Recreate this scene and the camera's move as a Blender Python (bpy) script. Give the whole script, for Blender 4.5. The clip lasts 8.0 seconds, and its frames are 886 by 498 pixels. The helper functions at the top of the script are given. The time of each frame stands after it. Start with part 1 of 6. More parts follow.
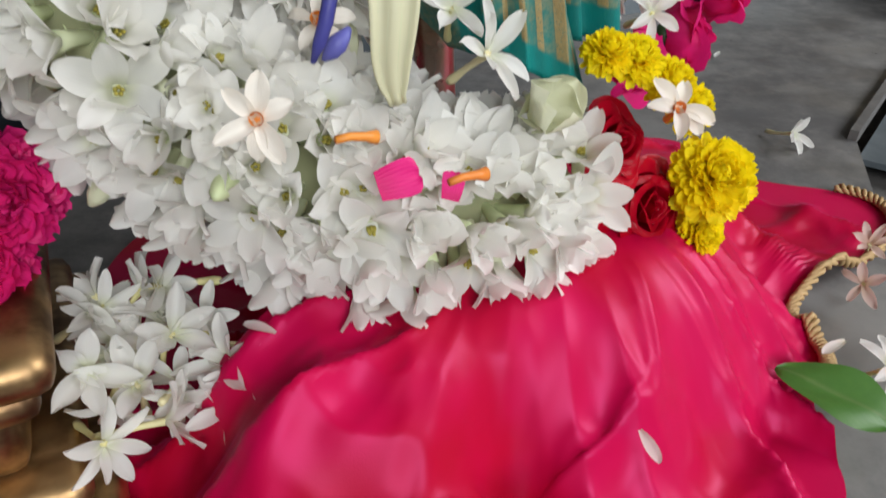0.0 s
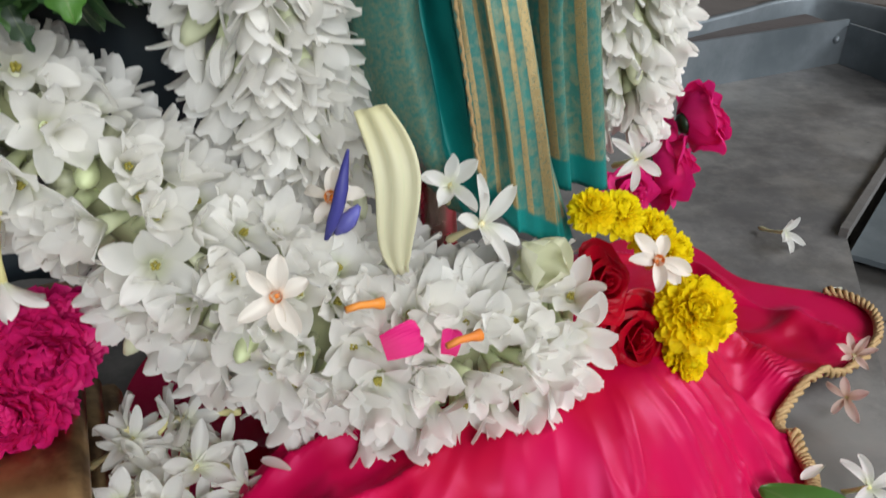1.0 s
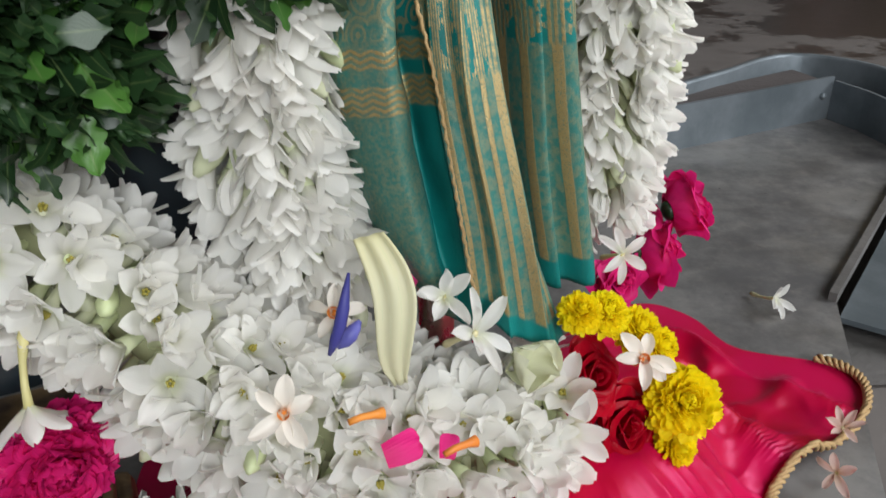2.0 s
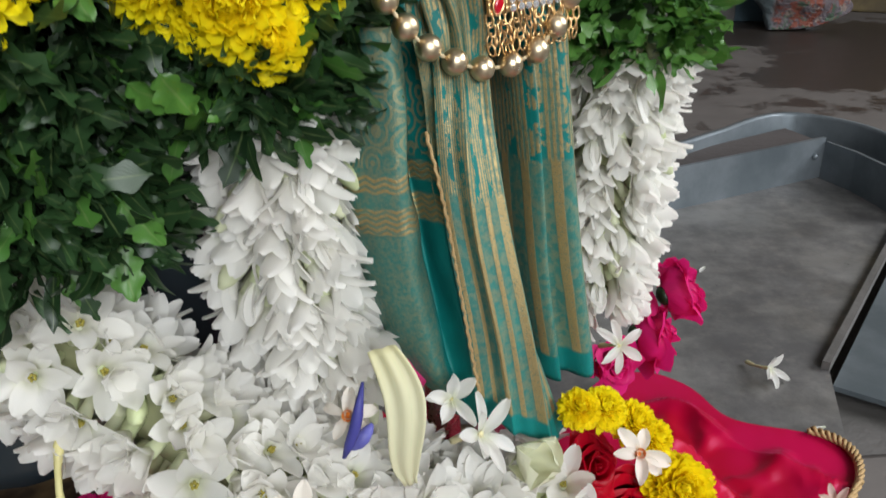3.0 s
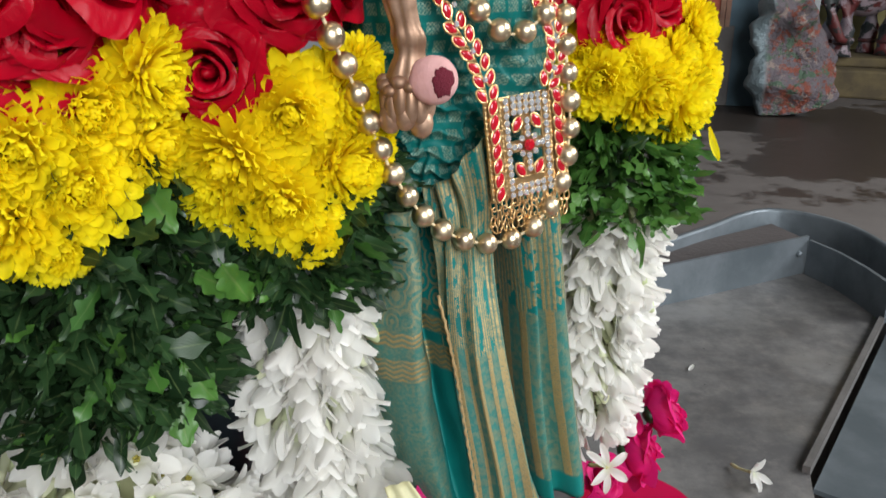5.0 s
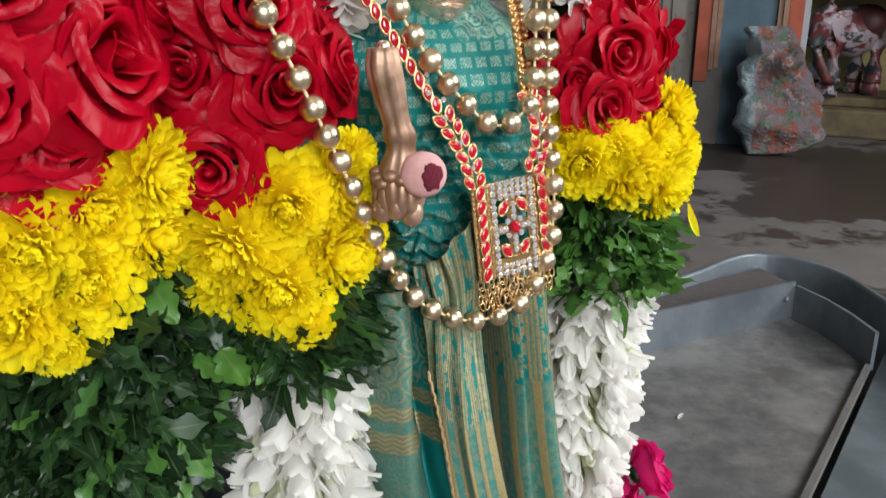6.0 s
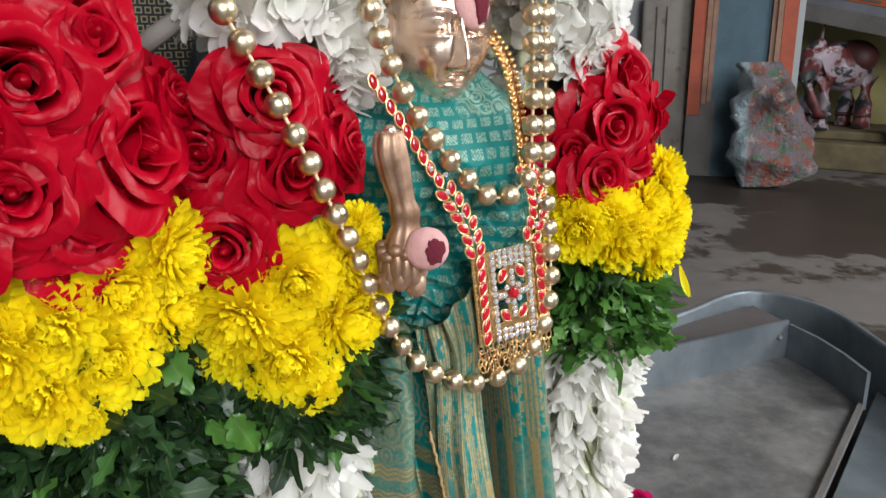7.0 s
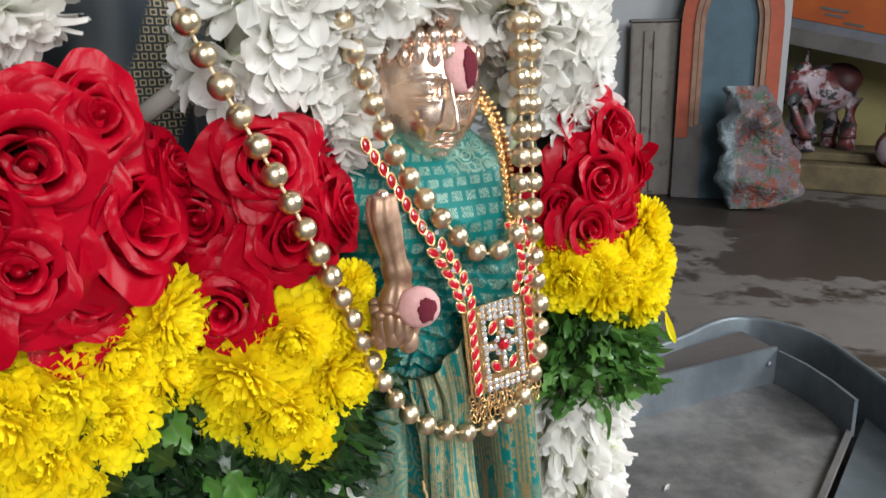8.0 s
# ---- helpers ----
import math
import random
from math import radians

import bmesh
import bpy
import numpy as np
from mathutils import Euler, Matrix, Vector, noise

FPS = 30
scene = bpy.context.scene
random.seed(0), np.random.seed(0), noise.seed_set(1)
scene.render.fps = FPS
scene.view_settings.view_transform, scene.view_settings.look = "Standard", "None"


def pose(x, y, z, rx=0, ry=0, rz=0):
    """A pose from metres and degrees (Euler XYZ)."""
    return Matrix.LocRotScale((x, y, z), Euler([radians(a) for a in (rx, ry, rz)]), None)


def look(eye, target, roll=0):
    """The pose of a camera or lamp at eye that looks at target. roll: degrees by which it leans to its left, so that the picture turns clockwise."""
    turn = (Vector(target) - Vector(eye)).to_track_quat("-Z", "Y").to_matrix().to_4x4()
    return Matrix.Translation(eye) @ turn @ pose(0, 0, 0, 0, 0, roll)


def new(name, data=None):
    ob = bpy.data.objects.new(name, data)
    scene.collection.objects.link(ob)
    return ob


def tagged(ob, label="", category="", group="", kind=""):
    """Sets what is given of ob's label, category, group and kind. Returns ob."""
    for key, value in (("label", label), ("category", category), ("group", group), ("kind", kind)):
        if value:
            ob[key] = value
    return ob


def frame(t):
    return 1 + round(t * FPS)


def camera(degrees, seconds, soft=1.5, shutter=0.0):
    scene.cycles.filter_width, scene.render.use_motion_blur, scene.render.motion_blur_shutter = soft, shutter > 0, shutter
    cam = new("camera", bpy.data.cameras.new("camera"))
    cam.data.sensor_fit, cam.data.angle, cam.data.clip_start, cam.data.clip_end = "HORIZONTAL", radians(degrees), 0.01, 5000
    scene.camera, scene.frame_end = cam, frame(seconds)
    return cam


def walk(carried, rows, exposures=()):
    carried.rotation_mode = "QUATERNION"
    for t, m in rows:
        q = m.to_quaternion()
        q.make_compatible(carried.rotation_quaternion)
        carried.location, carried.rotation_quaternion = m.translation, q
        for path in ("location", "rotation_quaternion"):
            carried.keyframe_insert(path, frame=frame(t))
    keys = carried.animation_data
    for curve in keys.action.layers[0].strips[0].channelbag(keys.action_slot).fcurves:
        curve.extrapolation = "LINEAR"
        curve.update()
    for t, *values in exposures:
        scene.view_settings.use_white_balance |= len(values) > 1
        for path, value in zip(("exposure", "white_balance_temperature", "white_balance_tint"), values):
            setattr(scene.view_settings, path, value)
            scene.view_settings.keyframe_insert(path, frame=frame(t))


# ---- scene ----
cam = camera(61.7, 8.0, shutter=0.4)
PATH = [
    (0, (0.027, -0.012, 0.307), (-0.1, 1.646, -0.805), -0.1),
    (0.5, (0.028, -0.011, 0.335), (-0.121, 1.675, -0.73), -0.1),
    (1, (0.034, -0.014, 0.367), (-0.135, 1.703, -0.645), -0.8),
    (1.5, (0.04, -0.016, 0.389), (-0.138, 1.728, -0.572), -1.9),
    (3, (0.038, -0.024, 0.454), (-0.146, 1.782, -0.383), -2.1),
    (3.5, (0.039, -0.033, 0.478), (-0.144, 1.799, -0.304), -1.8),
    (4, (0.042, -0.046, 0.495), (-0.133, 1.8, -0.253), -1.6),
    (4.5, (0.036, -0.056, 0.509), (-0.152, 1.801, -0.21), -1.3),
    (6, (0.041, -0.068, 0.556), (-0.127, 1.83, -0.053), -0.9),
    (6.5, (0.04, -0.076, 0.571), (-0.129, 1.834, 0.0), -0.9),
    (7, (0.039, -0.079, 0.584), (-0.119, 1.839, 0.042), -0.7),
    (7.5, (0.04, -0.081, 0.593), (-0.108, 1.844, 0.07), -1.0),
    (8, (0.04, -0.085, 0.608), (-0.096, 1.848, 0.113), -0.9),
]
walk(cam, [(t, look(eye, target, roll)) for t, eye, target, roll in PATH],
     [(0, -0.30), (1, -0.32), (1.7, -0.34), (3, -0.26), (5, -0.12), (8, 0.0)])

# ---- light ----
SUN_UP, SUN_TURN = 50, 200
world = bpy.data.worlds.new("world")
scene.world = world
world.use_nodes = True
sky = world.node_tree.nodes.new("ShaderNodeTexSky")
sky.sky_type, sky.sun_disc = "NISHITA", False
sky.sun_elevation, sky.sun_rotation = radians(SUN_UP), radians(SUN_TURN)
world.node_tree.links.new(sky.outputs[0], world.node_tree.nodes["Background"].inputs[0])
world.node_tree.nodes["Background"].inputs[1].default_value = 0.1


def area_lamp(name, m, w, h, watts, colour):
    data = bpy.data.lights.new(name, "AREA")
    data.shape, data.size, data.size_y, data.energy, data.color = "RECTANGLE", w, h, watts, colour
    ob = new(name, data)
    ob.matrix_world = m
    return ob


# lamps added in a doorway behind the camera and a high window, both unseen
area_lamp("added_doorway_lamp", look((1.45, -2.85, 1.85), (0.1, 0.5, 0.3)), 1.9, 1.7, 168, (0.95, 0.98, 1.0))
area_lamp("added_window_lamp", look((2.86, 0.6, 1.9), (0, 0.6, 0.4)), 1.7, 1.3, 120, (0.95, 0.98, 1.0))

# ---- helpers of this scene ----
FRAME = pose(0.03, 0.345, 0, 0, 0, 30)


def L(u, f, z):
    """A place by the figure: u to its left side, f towards its front, z up."""
    return Vector((u, -f, z))


def to_mesh(name, bm, mats, smooth=True):
    bmesh.ops.recalc_face_normals(bm, faces=bm.faces) if smooth == "fix" else None
    me = bpy.data.meshes.new(name)
    bm.to_mesh(me)
    bm.free()
    for m in mats:
        me.materials.append(m)
    if smooth:
        me.polygons.foreach_set("use_smooth", [True] * len(me.polygons))
    return me


def thing(name, label, category, group="", m=None, kind=""):
    ob = new(name)
    ob.empty_display_size = 0.02
    ob.matrix_basis = FRAME if m is None else m
    return tagged(ob, label, category, group, kind)


def part(name, me, parent, m=None, label=""):
    ob = new(name, me)
    ob.parent = parent
    if m is not None:
        ob.matrix_basis = m
    return tagged(ob, label)


def solid(name, me, label, category, m=None, group="", kind=""):
    ob = new(name, me)
    if m is not None:
        ob.matrix_basis = m
    return tagged(ob, label, category, group, kind)


def aim(loc, way, spin=0.0, size=1.0):
    """A pose at loc whose z axis points along way."""
    q = Vector(way).normalized().to_track_quat("Z", "Y").to_matrix().to_4x4()
    return Matrix.Translation(loc) @ q @ Matrix.Rotation(spin, 4, "Z") @ Matrix.Scale(size, 4)


def spline(points, n):
    """n + 1 points evenly along a smooth line through points."""
    p = [Vector(q) for q in points]
    p = [2 * p[0] - p[1]] + p + [2 * p[-1] - p[-2]]
    fine = []
    for i in range(1, len(p) - 2):
        for k in range(24):
            t = k / 24
            a, b, c, d = p[i - 1:i + 3]
            fine.append(0.5 * (2 * b + (c - a) * t + (2 * a - 5 * b + 4 * c - d) * t * t + (3 * b - a - 3 * c + d) * t ** 3))
    fine.append(p[-2])
    run = [0.0]
    for a, b in zip(fine, fine[1:]):
        run.append(run[-1] + (b - a).length)
    out, j = [], 0
    for i in range(n + 1):
        want = run[-1] * i / n
        while j < len(run) - 2 and run[j + 1] < want:
            j += 1
        k = (want - run[j]) / max(run[j + 1] - run[j], 1e-9)
        out.append(fine[j].lerp(fine[j + 1], k))
    return out, run[-1]


def sheet(bm, nu, nv, fn, mat=0, closed=False, uvs=None):
    """A grid of faces over fn(s, v), s and v in 0..1."""
    uv = bm.loops.layers.uv.verify()
    rows = [[bm.verts.new(fn(i / nu, j / nv)) for i in range(nu if closed else nu + 1)] for j in range(nv + 1)]
    for j in range(nv):
        for i in range(nu):
            a, b = i, (i + 1) % nu if closed else i + 1
            f = bm.faces.new((rows[j][a], rows[j][b], rows[j + 1][b], rows[j + 1][a]))
            f.material_index = mat
            for lp, (s, v) in zip(f.loops, ((i, j), (i + 1, j), (i + 1, j + 1), (i, j + 1))):
                lp[uv].uv = (s / nu, v / nv)
    return rows


def tube(bm, pts, radii, n=10, mat=0, cap=True):
    """A round tube through pts."""
    k = len(pts) - 1
    rings = []
    for i, p in enumerate(pts):
        d = (pts[min(i + 1, k)] - pts[max(i - 1, 0)]).normalized()
        q = d.to_track_quat("Z", "Y").to_matrix()
        r = radii[i] if isinstance(radii, (list, tuple)) else radii
        rings.append([bm.verts.new(p + q @ Vector((r * math.cos(2 * math.pi * a / n), r * math.sin(2 * math.pi * a / n), 0))) for a in range(n)])
    for a, b in zip(rings, rings[1:]):
        for i in range(n):
            bm.faces.new((a[i], a[(i + 1) % n], b[(i + 1) % n], b[i])).material_index = mat
    if cap:
        bm.faces.new(rings[0][::-1]).material_index = mat
        bm.faces.new(rings[-1]).material_index = mat


def ball(bm, c, r, mat=0, nu=12, nv=8):
    """A rounded lump; r may be a number or three half widths."""
    rx, ry, rz = (r, r, r) if isinstance(r, (int, float)) else r
    made = bmesh.ops.create_uvsphere(bm, u_segments=nu, v_segments=nv, radius=1)["verts"]
    for v in made:
        v.co = Vector((c[0] + v.co.x * rx, c[1] + v.co.y * ry, c[2] + v.co.z * rz))
    for f in {f for v in made for f in v.link_faces}:
        f.material_index = mat


def box(bm, x0, x1, y0, y1, z0, z1, bevel=0.0, mat=0):
    made = bmesh.ops.create_cube(bm, size=1)["verts"]
    for v in made:
        v.co = Vector(((x0 + x1) / 2 + v.co.x * (x1 - x0), (y0 + y1) / 2 + v.co.y * (y1 - y0), (z0 + z1) / 2 + v.co.z * (z1 - z0)))
    faces = {f for v in made for f in v.link_faces}
    for f in faces:
        f.material_index = mat
    if bevel:
        edges = {e for f in faces for e in f.edges}
        bmesh.ops.bevel(bm, geom=list(edges), offset=bevel, segments=2, affect="EDGES", profile=0.5)


# ---- materials ----
class Nodes:
    """A short way to write node materials."""

    def __init__(self, name):
        self.m = bpy.data.materials.new(name)
        self.m.use_nodes = True
        self.t = self.m.node_tree
        self.b = self.t.nodes["Principled BSDF"]
        self.out = self.t.nodes["Material Output"]

    def add(self, kind, operation="", interpolation="", data="", blend="", feature=""):
        n = self.t.nodes.new(kind)
        if operation:
            n.operation = operation
        if interpolation:
            n.interpolation_type = interpolation
        if data:
            n.data_type = data
        if blend:
            n.blend_type = blend
        if feature:
            n.feature = feature
        return n

    def put(self, socket, value):
        if isinstance(value, bpy.types.NodeSocket):
            self.t.links.new(value, socket)
        elif isinstance(value, (tuple, list)) and len(value) == 3 and socket.type == "RGBA":
            socket.default_value = (*value, 1)
        else:
            socket.default_value = value

    def coords(self, which="Object"):
        return self.add("ShaderNodeTexCoord").outputs[which]

    def noise(self, scale, detail=3.0, rough=0.55, vec=None, out="Fac"):
        n = self.add("ShaderNodeTexNoise")
        n.inputs["Scale"].default_value, n.inputs["Detail"].default_value, n.inputs["Roughness"].default_value = scale, detail, rough
        self.put(n.inputs["Vector"], self.coords() if vec is None else vec)
        return n.outputs[out]

    def math(self, op, a, b=0.0, c=0.0):
        n = self.add("ShaderNodeMath", operation=op)
        for s, v in zip(n.inputs, (a, b, c)):
            self.put(s, v)
        return n.outputs[0]

    def ramp(self, fac, lo, hi, a=0.0, b=1.0):
        n = self.add("ShaderNodeMapRange", interpolation="SMOOTHSTEP")
        for s, v in zip(n.inputs, (fac, lo, hi, a, b)):
            self.put(s, v)
        return n.outputs[0]

    def mix(self, fac, a, b, blend="MIX"):
        n = self.add("ShaderNodeMix", data="RGBA", blend=blend)
        self.put(n.inputs[0], fac)
        self.put(n.inputs[6], a)
        self.put(n.inputs[7], b)
        return n.outputs[2]

    def split(self, vec):
        n = self.add("ShaderNodeSeparateXYZ")
        self.put(n.inputs[0], vec)
        return n.outputs

    def bump(self, height, strength=0.3, dist=0.002):
        n = self.add("ShaderNodeBump")
        n.inputs["Strength"].default_value, n.inputs["Distance"].default_value = strength, dist
        self.put(n.inputs["Height"], height)
        self.put(self.b.inputs["Normal"], n.outputs[0])

    def random(self):
        return self.add("ShaderNodeObjectInfo").outputs["Random"]

    def done(self, colour, rough=0.5, metal=0.0, **more):
        self.put(self.b.inputs["Base Color"], colour)
        self.put(self.b.inputs["Roughness"], rough)
        self.put(self.b.inputs["Metallic"], metal)
        for k, v in more.items():
            self.put(self.b.inputs[k.replace("_", " ")], v)
        return self.m

    def thin(self, colour, share):
        """Lets some light through, as petals and leaves do."""
        tr = self.add("ShaderNodeBsdfTranslucent")
        self.put(tr.inputs[0], colour)
        mx = self.add("ShaderNodeMixShader")
        mx.inputs[0].default_value = share
        self.t.links.new(self.b.outputs[0], mx.inputs[1])
        self.t.links.new(tr.outputs[0], mx.inputs[2])
        self.t.links.new(mx.outputs[0], self.out.inputs[0])
        return self.m


def petal_material(name, tip, base, shade, rough=0.5, share=0.25, veins=26, bump=0.25, base_to=0.45, spec=0.5, crumple=0.0):
    n = Nodes(name)
    uv = n.split(n.coords("UV"))
    c = n.mix(n.ramp(uv[1], 0.0, base_to), base, tip)
    c = n.mix(n.math("MULTIPLY", n.ramp(n.random(), 0.0, 1.0), 0.7), c, shade)
    c = n.mix(n.math("MULTIPLY", n.noise(240, 2), 0.35), c, shade)
    line = n.math("SINE", n.math("MULTIPLY", uv[0], veins * 6.28))
    h = n.math("ADD", n.math("MULTIPLY", line, 0.35), n.noise(500, 2))
    if crumple:
        h = n.math("ADD", h, n.math("MULTIPLY", n.noise(130, 4, 0.6), crumple))
    n.bump(h, bump, 0.0006)
    n.done(c, rough, Specular_IOR_Level=spec)
    return n.thin(c, share)


WHITE_PETAL = petal_material("white_petal", (0.90, 0.89, 0.86), (0.76, 0.79, 0.58), (0.88, 0.86, 0.81), 0.45, 0.52, 10, 0.12, base_to=0.35, spec=0.32)
CREAM_PETAL = petal_material("cream_petal", (0.83, 0.78, 0.71), (0.80, 0.60, 0.36), (0.84, 0.77, 0.68), 0.5, 0.35, 8, 0.12, base_to=0.16)
FADED_PETAL = petal_material("faded_petal", (0.74, 0.58, 0.52), (0.62, 0.44, 0.30), (0.66, 0.46, 0.40), 0.6, 0.3, 8, 0.2)
BUD_GREEN = petal_material("bud_green", (0.74, 0.77, 0.54), (0.58, 0.66, 0.34), (0.80, 0.79, 0.62), 0.45, 0.25)
STALK_CREAM = petal_material("stalk_cream", (0.74, 0.66, 0.36), (0.66, 0.60, 0.24), (0.70, 0.62, 0.40), 0.5, 0.1)
ORANGE_TUBE = petal_material("orange_tube", (0.85, 0.22, 0.03), (0.80, 0.30, 0.04), (0.70, 0.16, 0.03), 0.45, 0.1)
# deeper orange base paints in depth, like the shade between packed petals
YELLOW_PETAL = petal_material("yellow_petal", (0.97, 0.86, 0.014), (0.94, 0.66, 0.004), (0.96, 0.79, 0.008), 0.6, 0.45, 3, 0.1, base_to=0.55, spec=0.3)
RED_PETAL = petal_material("red_petal", (0.50, 0.0014, 0.018), (0.34, 0.0009, 0.010), (0.44, 0.0011, 0.015), 0.32, 0.38, 7, 0.34, spec=0.18, crumple=2.4)
PINK_PETAL = petal_material("pink_petal", (0.82, 0.024, 0.24), (0.60, 0.010, 0.13), (0.72, 0.016, 0.18), 0.45, 0.34, 9, 0.3, spec=0.28, crumple=2.0)
BRACT_CREAM = petal_material("bract_cream", (0.74, 0.72, 0.46), (0.72, 0.66, 0.26), (0.76, 0.73, 0.52), 0.45, 0.3, 1.5, 0.08)
BLUE_PETAL = petal_material("blue_petal", (0.06, 0.06, 0.42), (0.16, 0.16, 0.5), (0.03, 0.03, 0.25), 0.5, 0.2)
POLLEN = Nodes("pollen").done((0.34, 0.29, 0.05), 0.8)
# fillers inside garlands; near-black green paints the shade between roses, mums and leaves
GAP_SHADE_CORE = Nodes("gap_shade_core").done((0.020, 0.036, 0.014), 0.9)
# head garland filler, pale to brighten the gaps between florets
LIT_GAP_CORE = Nodes("lit_gap_core").done((0.56, 0.57, 0.48), 0.9)
# greenish beige of the shaded gaps between tuberoses, as one colour
BEIGE_SHADE_CORE = Nodes("beige_shade_core").done((0.28, 0.29, 0.16), 0.9)


def leaf_material(name, top, dark):
    n = Nodes(name)
    uv = n.split(n.coords("UV"))
    rnd = n.add("ShaderNodeNewGeometry").outputs["Random Per Island"]
    c = n.mix(rnd, top, dark)
    c = n.mix(n.math("MULTIPLY", n.noise(180, 3), 0.5), c, dark)
    rib = n.ramp(n.math("ABSOLUTE", n.math("SUBTRACT", uv[0], 0.5)), 0.0, 0.07, 1.0, 0.0)
    c = n.mix(n.math("MULTIPLY", rib, 0.4), c, (0.16, 0.22, 0.08))
    side = n.math("SINE", n.math("MULTIPLY", n.math("ADD", uv[1], n.math("ABSOLUTE", n.math("SUBTRACT", uv[0], 0.5))), 60))
    n.bump(n.math("ADD", n.math("MULTIPLY", side, 0.4), n.noise(400, 2)), 0.07, 0.0006)
    n.done(c, 0.38)
    return n.thin(c, 0.18)


LEAF = leaf_material("leaf", (0.040, 0.096, 0.031), (0.006, 0.019, 0.006))
LEAF_BRIGHT = leaf_material("leaf_bright", (0.10, 0.24, 0.04), (0.035, 0.11, 0.02))

GOLD_BEAD = Nodes("gold_bead")
GOLD_BEAD.bump(GOLD_BEAD.noise(260, 2), 0.12, 0.0008)
GOLD_BEAD = GOLD_BEAD.done((0.68, 0.55, 0.37), GOLD_BEAD.ramp(GOLD_BEAD.noise(90, 3), 0.3, 0.7, 0.26, 0.42), 1.0)
GOLD = Nodes("gold").done((0.80, 0.53, 0.26), 0.28, 1.0)
THREAD = Nodes("thread").done((0.60, 0.48, 0.30), 0.7)
RED_STONE = Nodes("red_stone").done((0.40, 0.004, 0.014), 0.15, 0.0, Coat_Weight=0.5)
CRYSTAL = Nodes("crystal").done((0.96, 0.96, 0.96), 0.08, 0.75, Coat_Weight=0.9)

BRONZE = Nodes("bronze")
_c = BRONZE.mix(BRONZE.ramp(BRONZE.noise(45, 4), 0.35, 0.7), (0.86, 0.68, 0.58), (0.72, 0.50, 0.36))
BRONZE.bump(BRONZE.noise(120, 3), 0.08, 0.001)
BRONZE = BRONZE.done(_c, BRONZE.ramp(BRONZE.noise(70, 3), 0.3, 0.7, 0.22, 0.32), 0.92)
BRONZE_OLD = Nodes("old_bronze")
_c = BRONZE_OLD.mix(BRONZE_OLD.ramp(BRONZE_OLD.noise(60, 4), 0.35, 0.65), (0.52, 0.335, 0.235), (0.30, 0.175, 0.11))
BRONZE_OLD.bump(BRONZE_OLD.noise(160, 3), 0.25, 0.001)
BRONZE_OLD = BRONZE_OLD.done(_c, BRONZE_OLD.ramp(BRONZE_OLD.noise(80, 3), 0.3, 0.7, 0.42, 0.62), 0.75)
BRASS = Nodes("brass")
_c = BRASS.mix(BRASS.ramp(BRASS.noise(30, 4), 0.35, 0.7), (0.50, 0.32, 0.15), (0.13, 0.075, 0.04))
BRASS = BRASS.done(_c, BRASS.ramp(BRASS.noise(50, 3), 0.3, 0.7, 0.34, 0.55), 1.0)
PASTE = Nodes("sandal_paste")
PASTE.bump(PASTE.noise(400, 3), 0.5, 0.001)
PASTE = PASTE.done(PASTE.mix(PASTE.noise(120, 3), (0.50, 0.25, 0.24), (0.58, 0.33, 0.31)), 0.9)
KUMKUM = Nodes("vermilion_powder")
KUMKUM.bump(KUMKUM.noise(900, 3), 0.8, 0.001)
KUMKUM = KUMKUM.done(KUMKUM.mix(KUMKUM.noise(500, 2), (0.085, 0.005, 0.014), (0.13, 0.008, 0.02)), 1.0)


def silk(name, pattern, metal_a=(0.33, 0.225, 0.09), metal_b=(0.47, 0.34, 0.15)):
    """Teal silk with woven gold. pattern(n, uv) gives the share of gold thread, 0 to 1."""
    n = Nodes(name)
    uv = n.split(n.coords("UV"))
    gold = pattern(n, uv)
    weave = n.noise(900, 2)
    gold = n.math("MULTIPLY", gold, n.ramp(weave, 0.30, 0.52, 0.55, 1.0))
    teal = n.mix(n.noise(60, 3), (0.002, 0.105, 0.098), (0.003, 0.185, 0.168))
    c = n.mix(gold, teal, n.mix(n.noise(300, 2), metal_a, metal_b))
    n.bump(n.math("ADD", n.math("MULTIPLY", gold, 0.8), weave), 0.4, 0.0006)
    return n.done(c, n.math("SUBTRACT", 0.52, n.math("MULTIPLY", gold, 0.1)), n.math("MULTIPLY", gold, 0.55), Specular_IOR_Level=0.25)


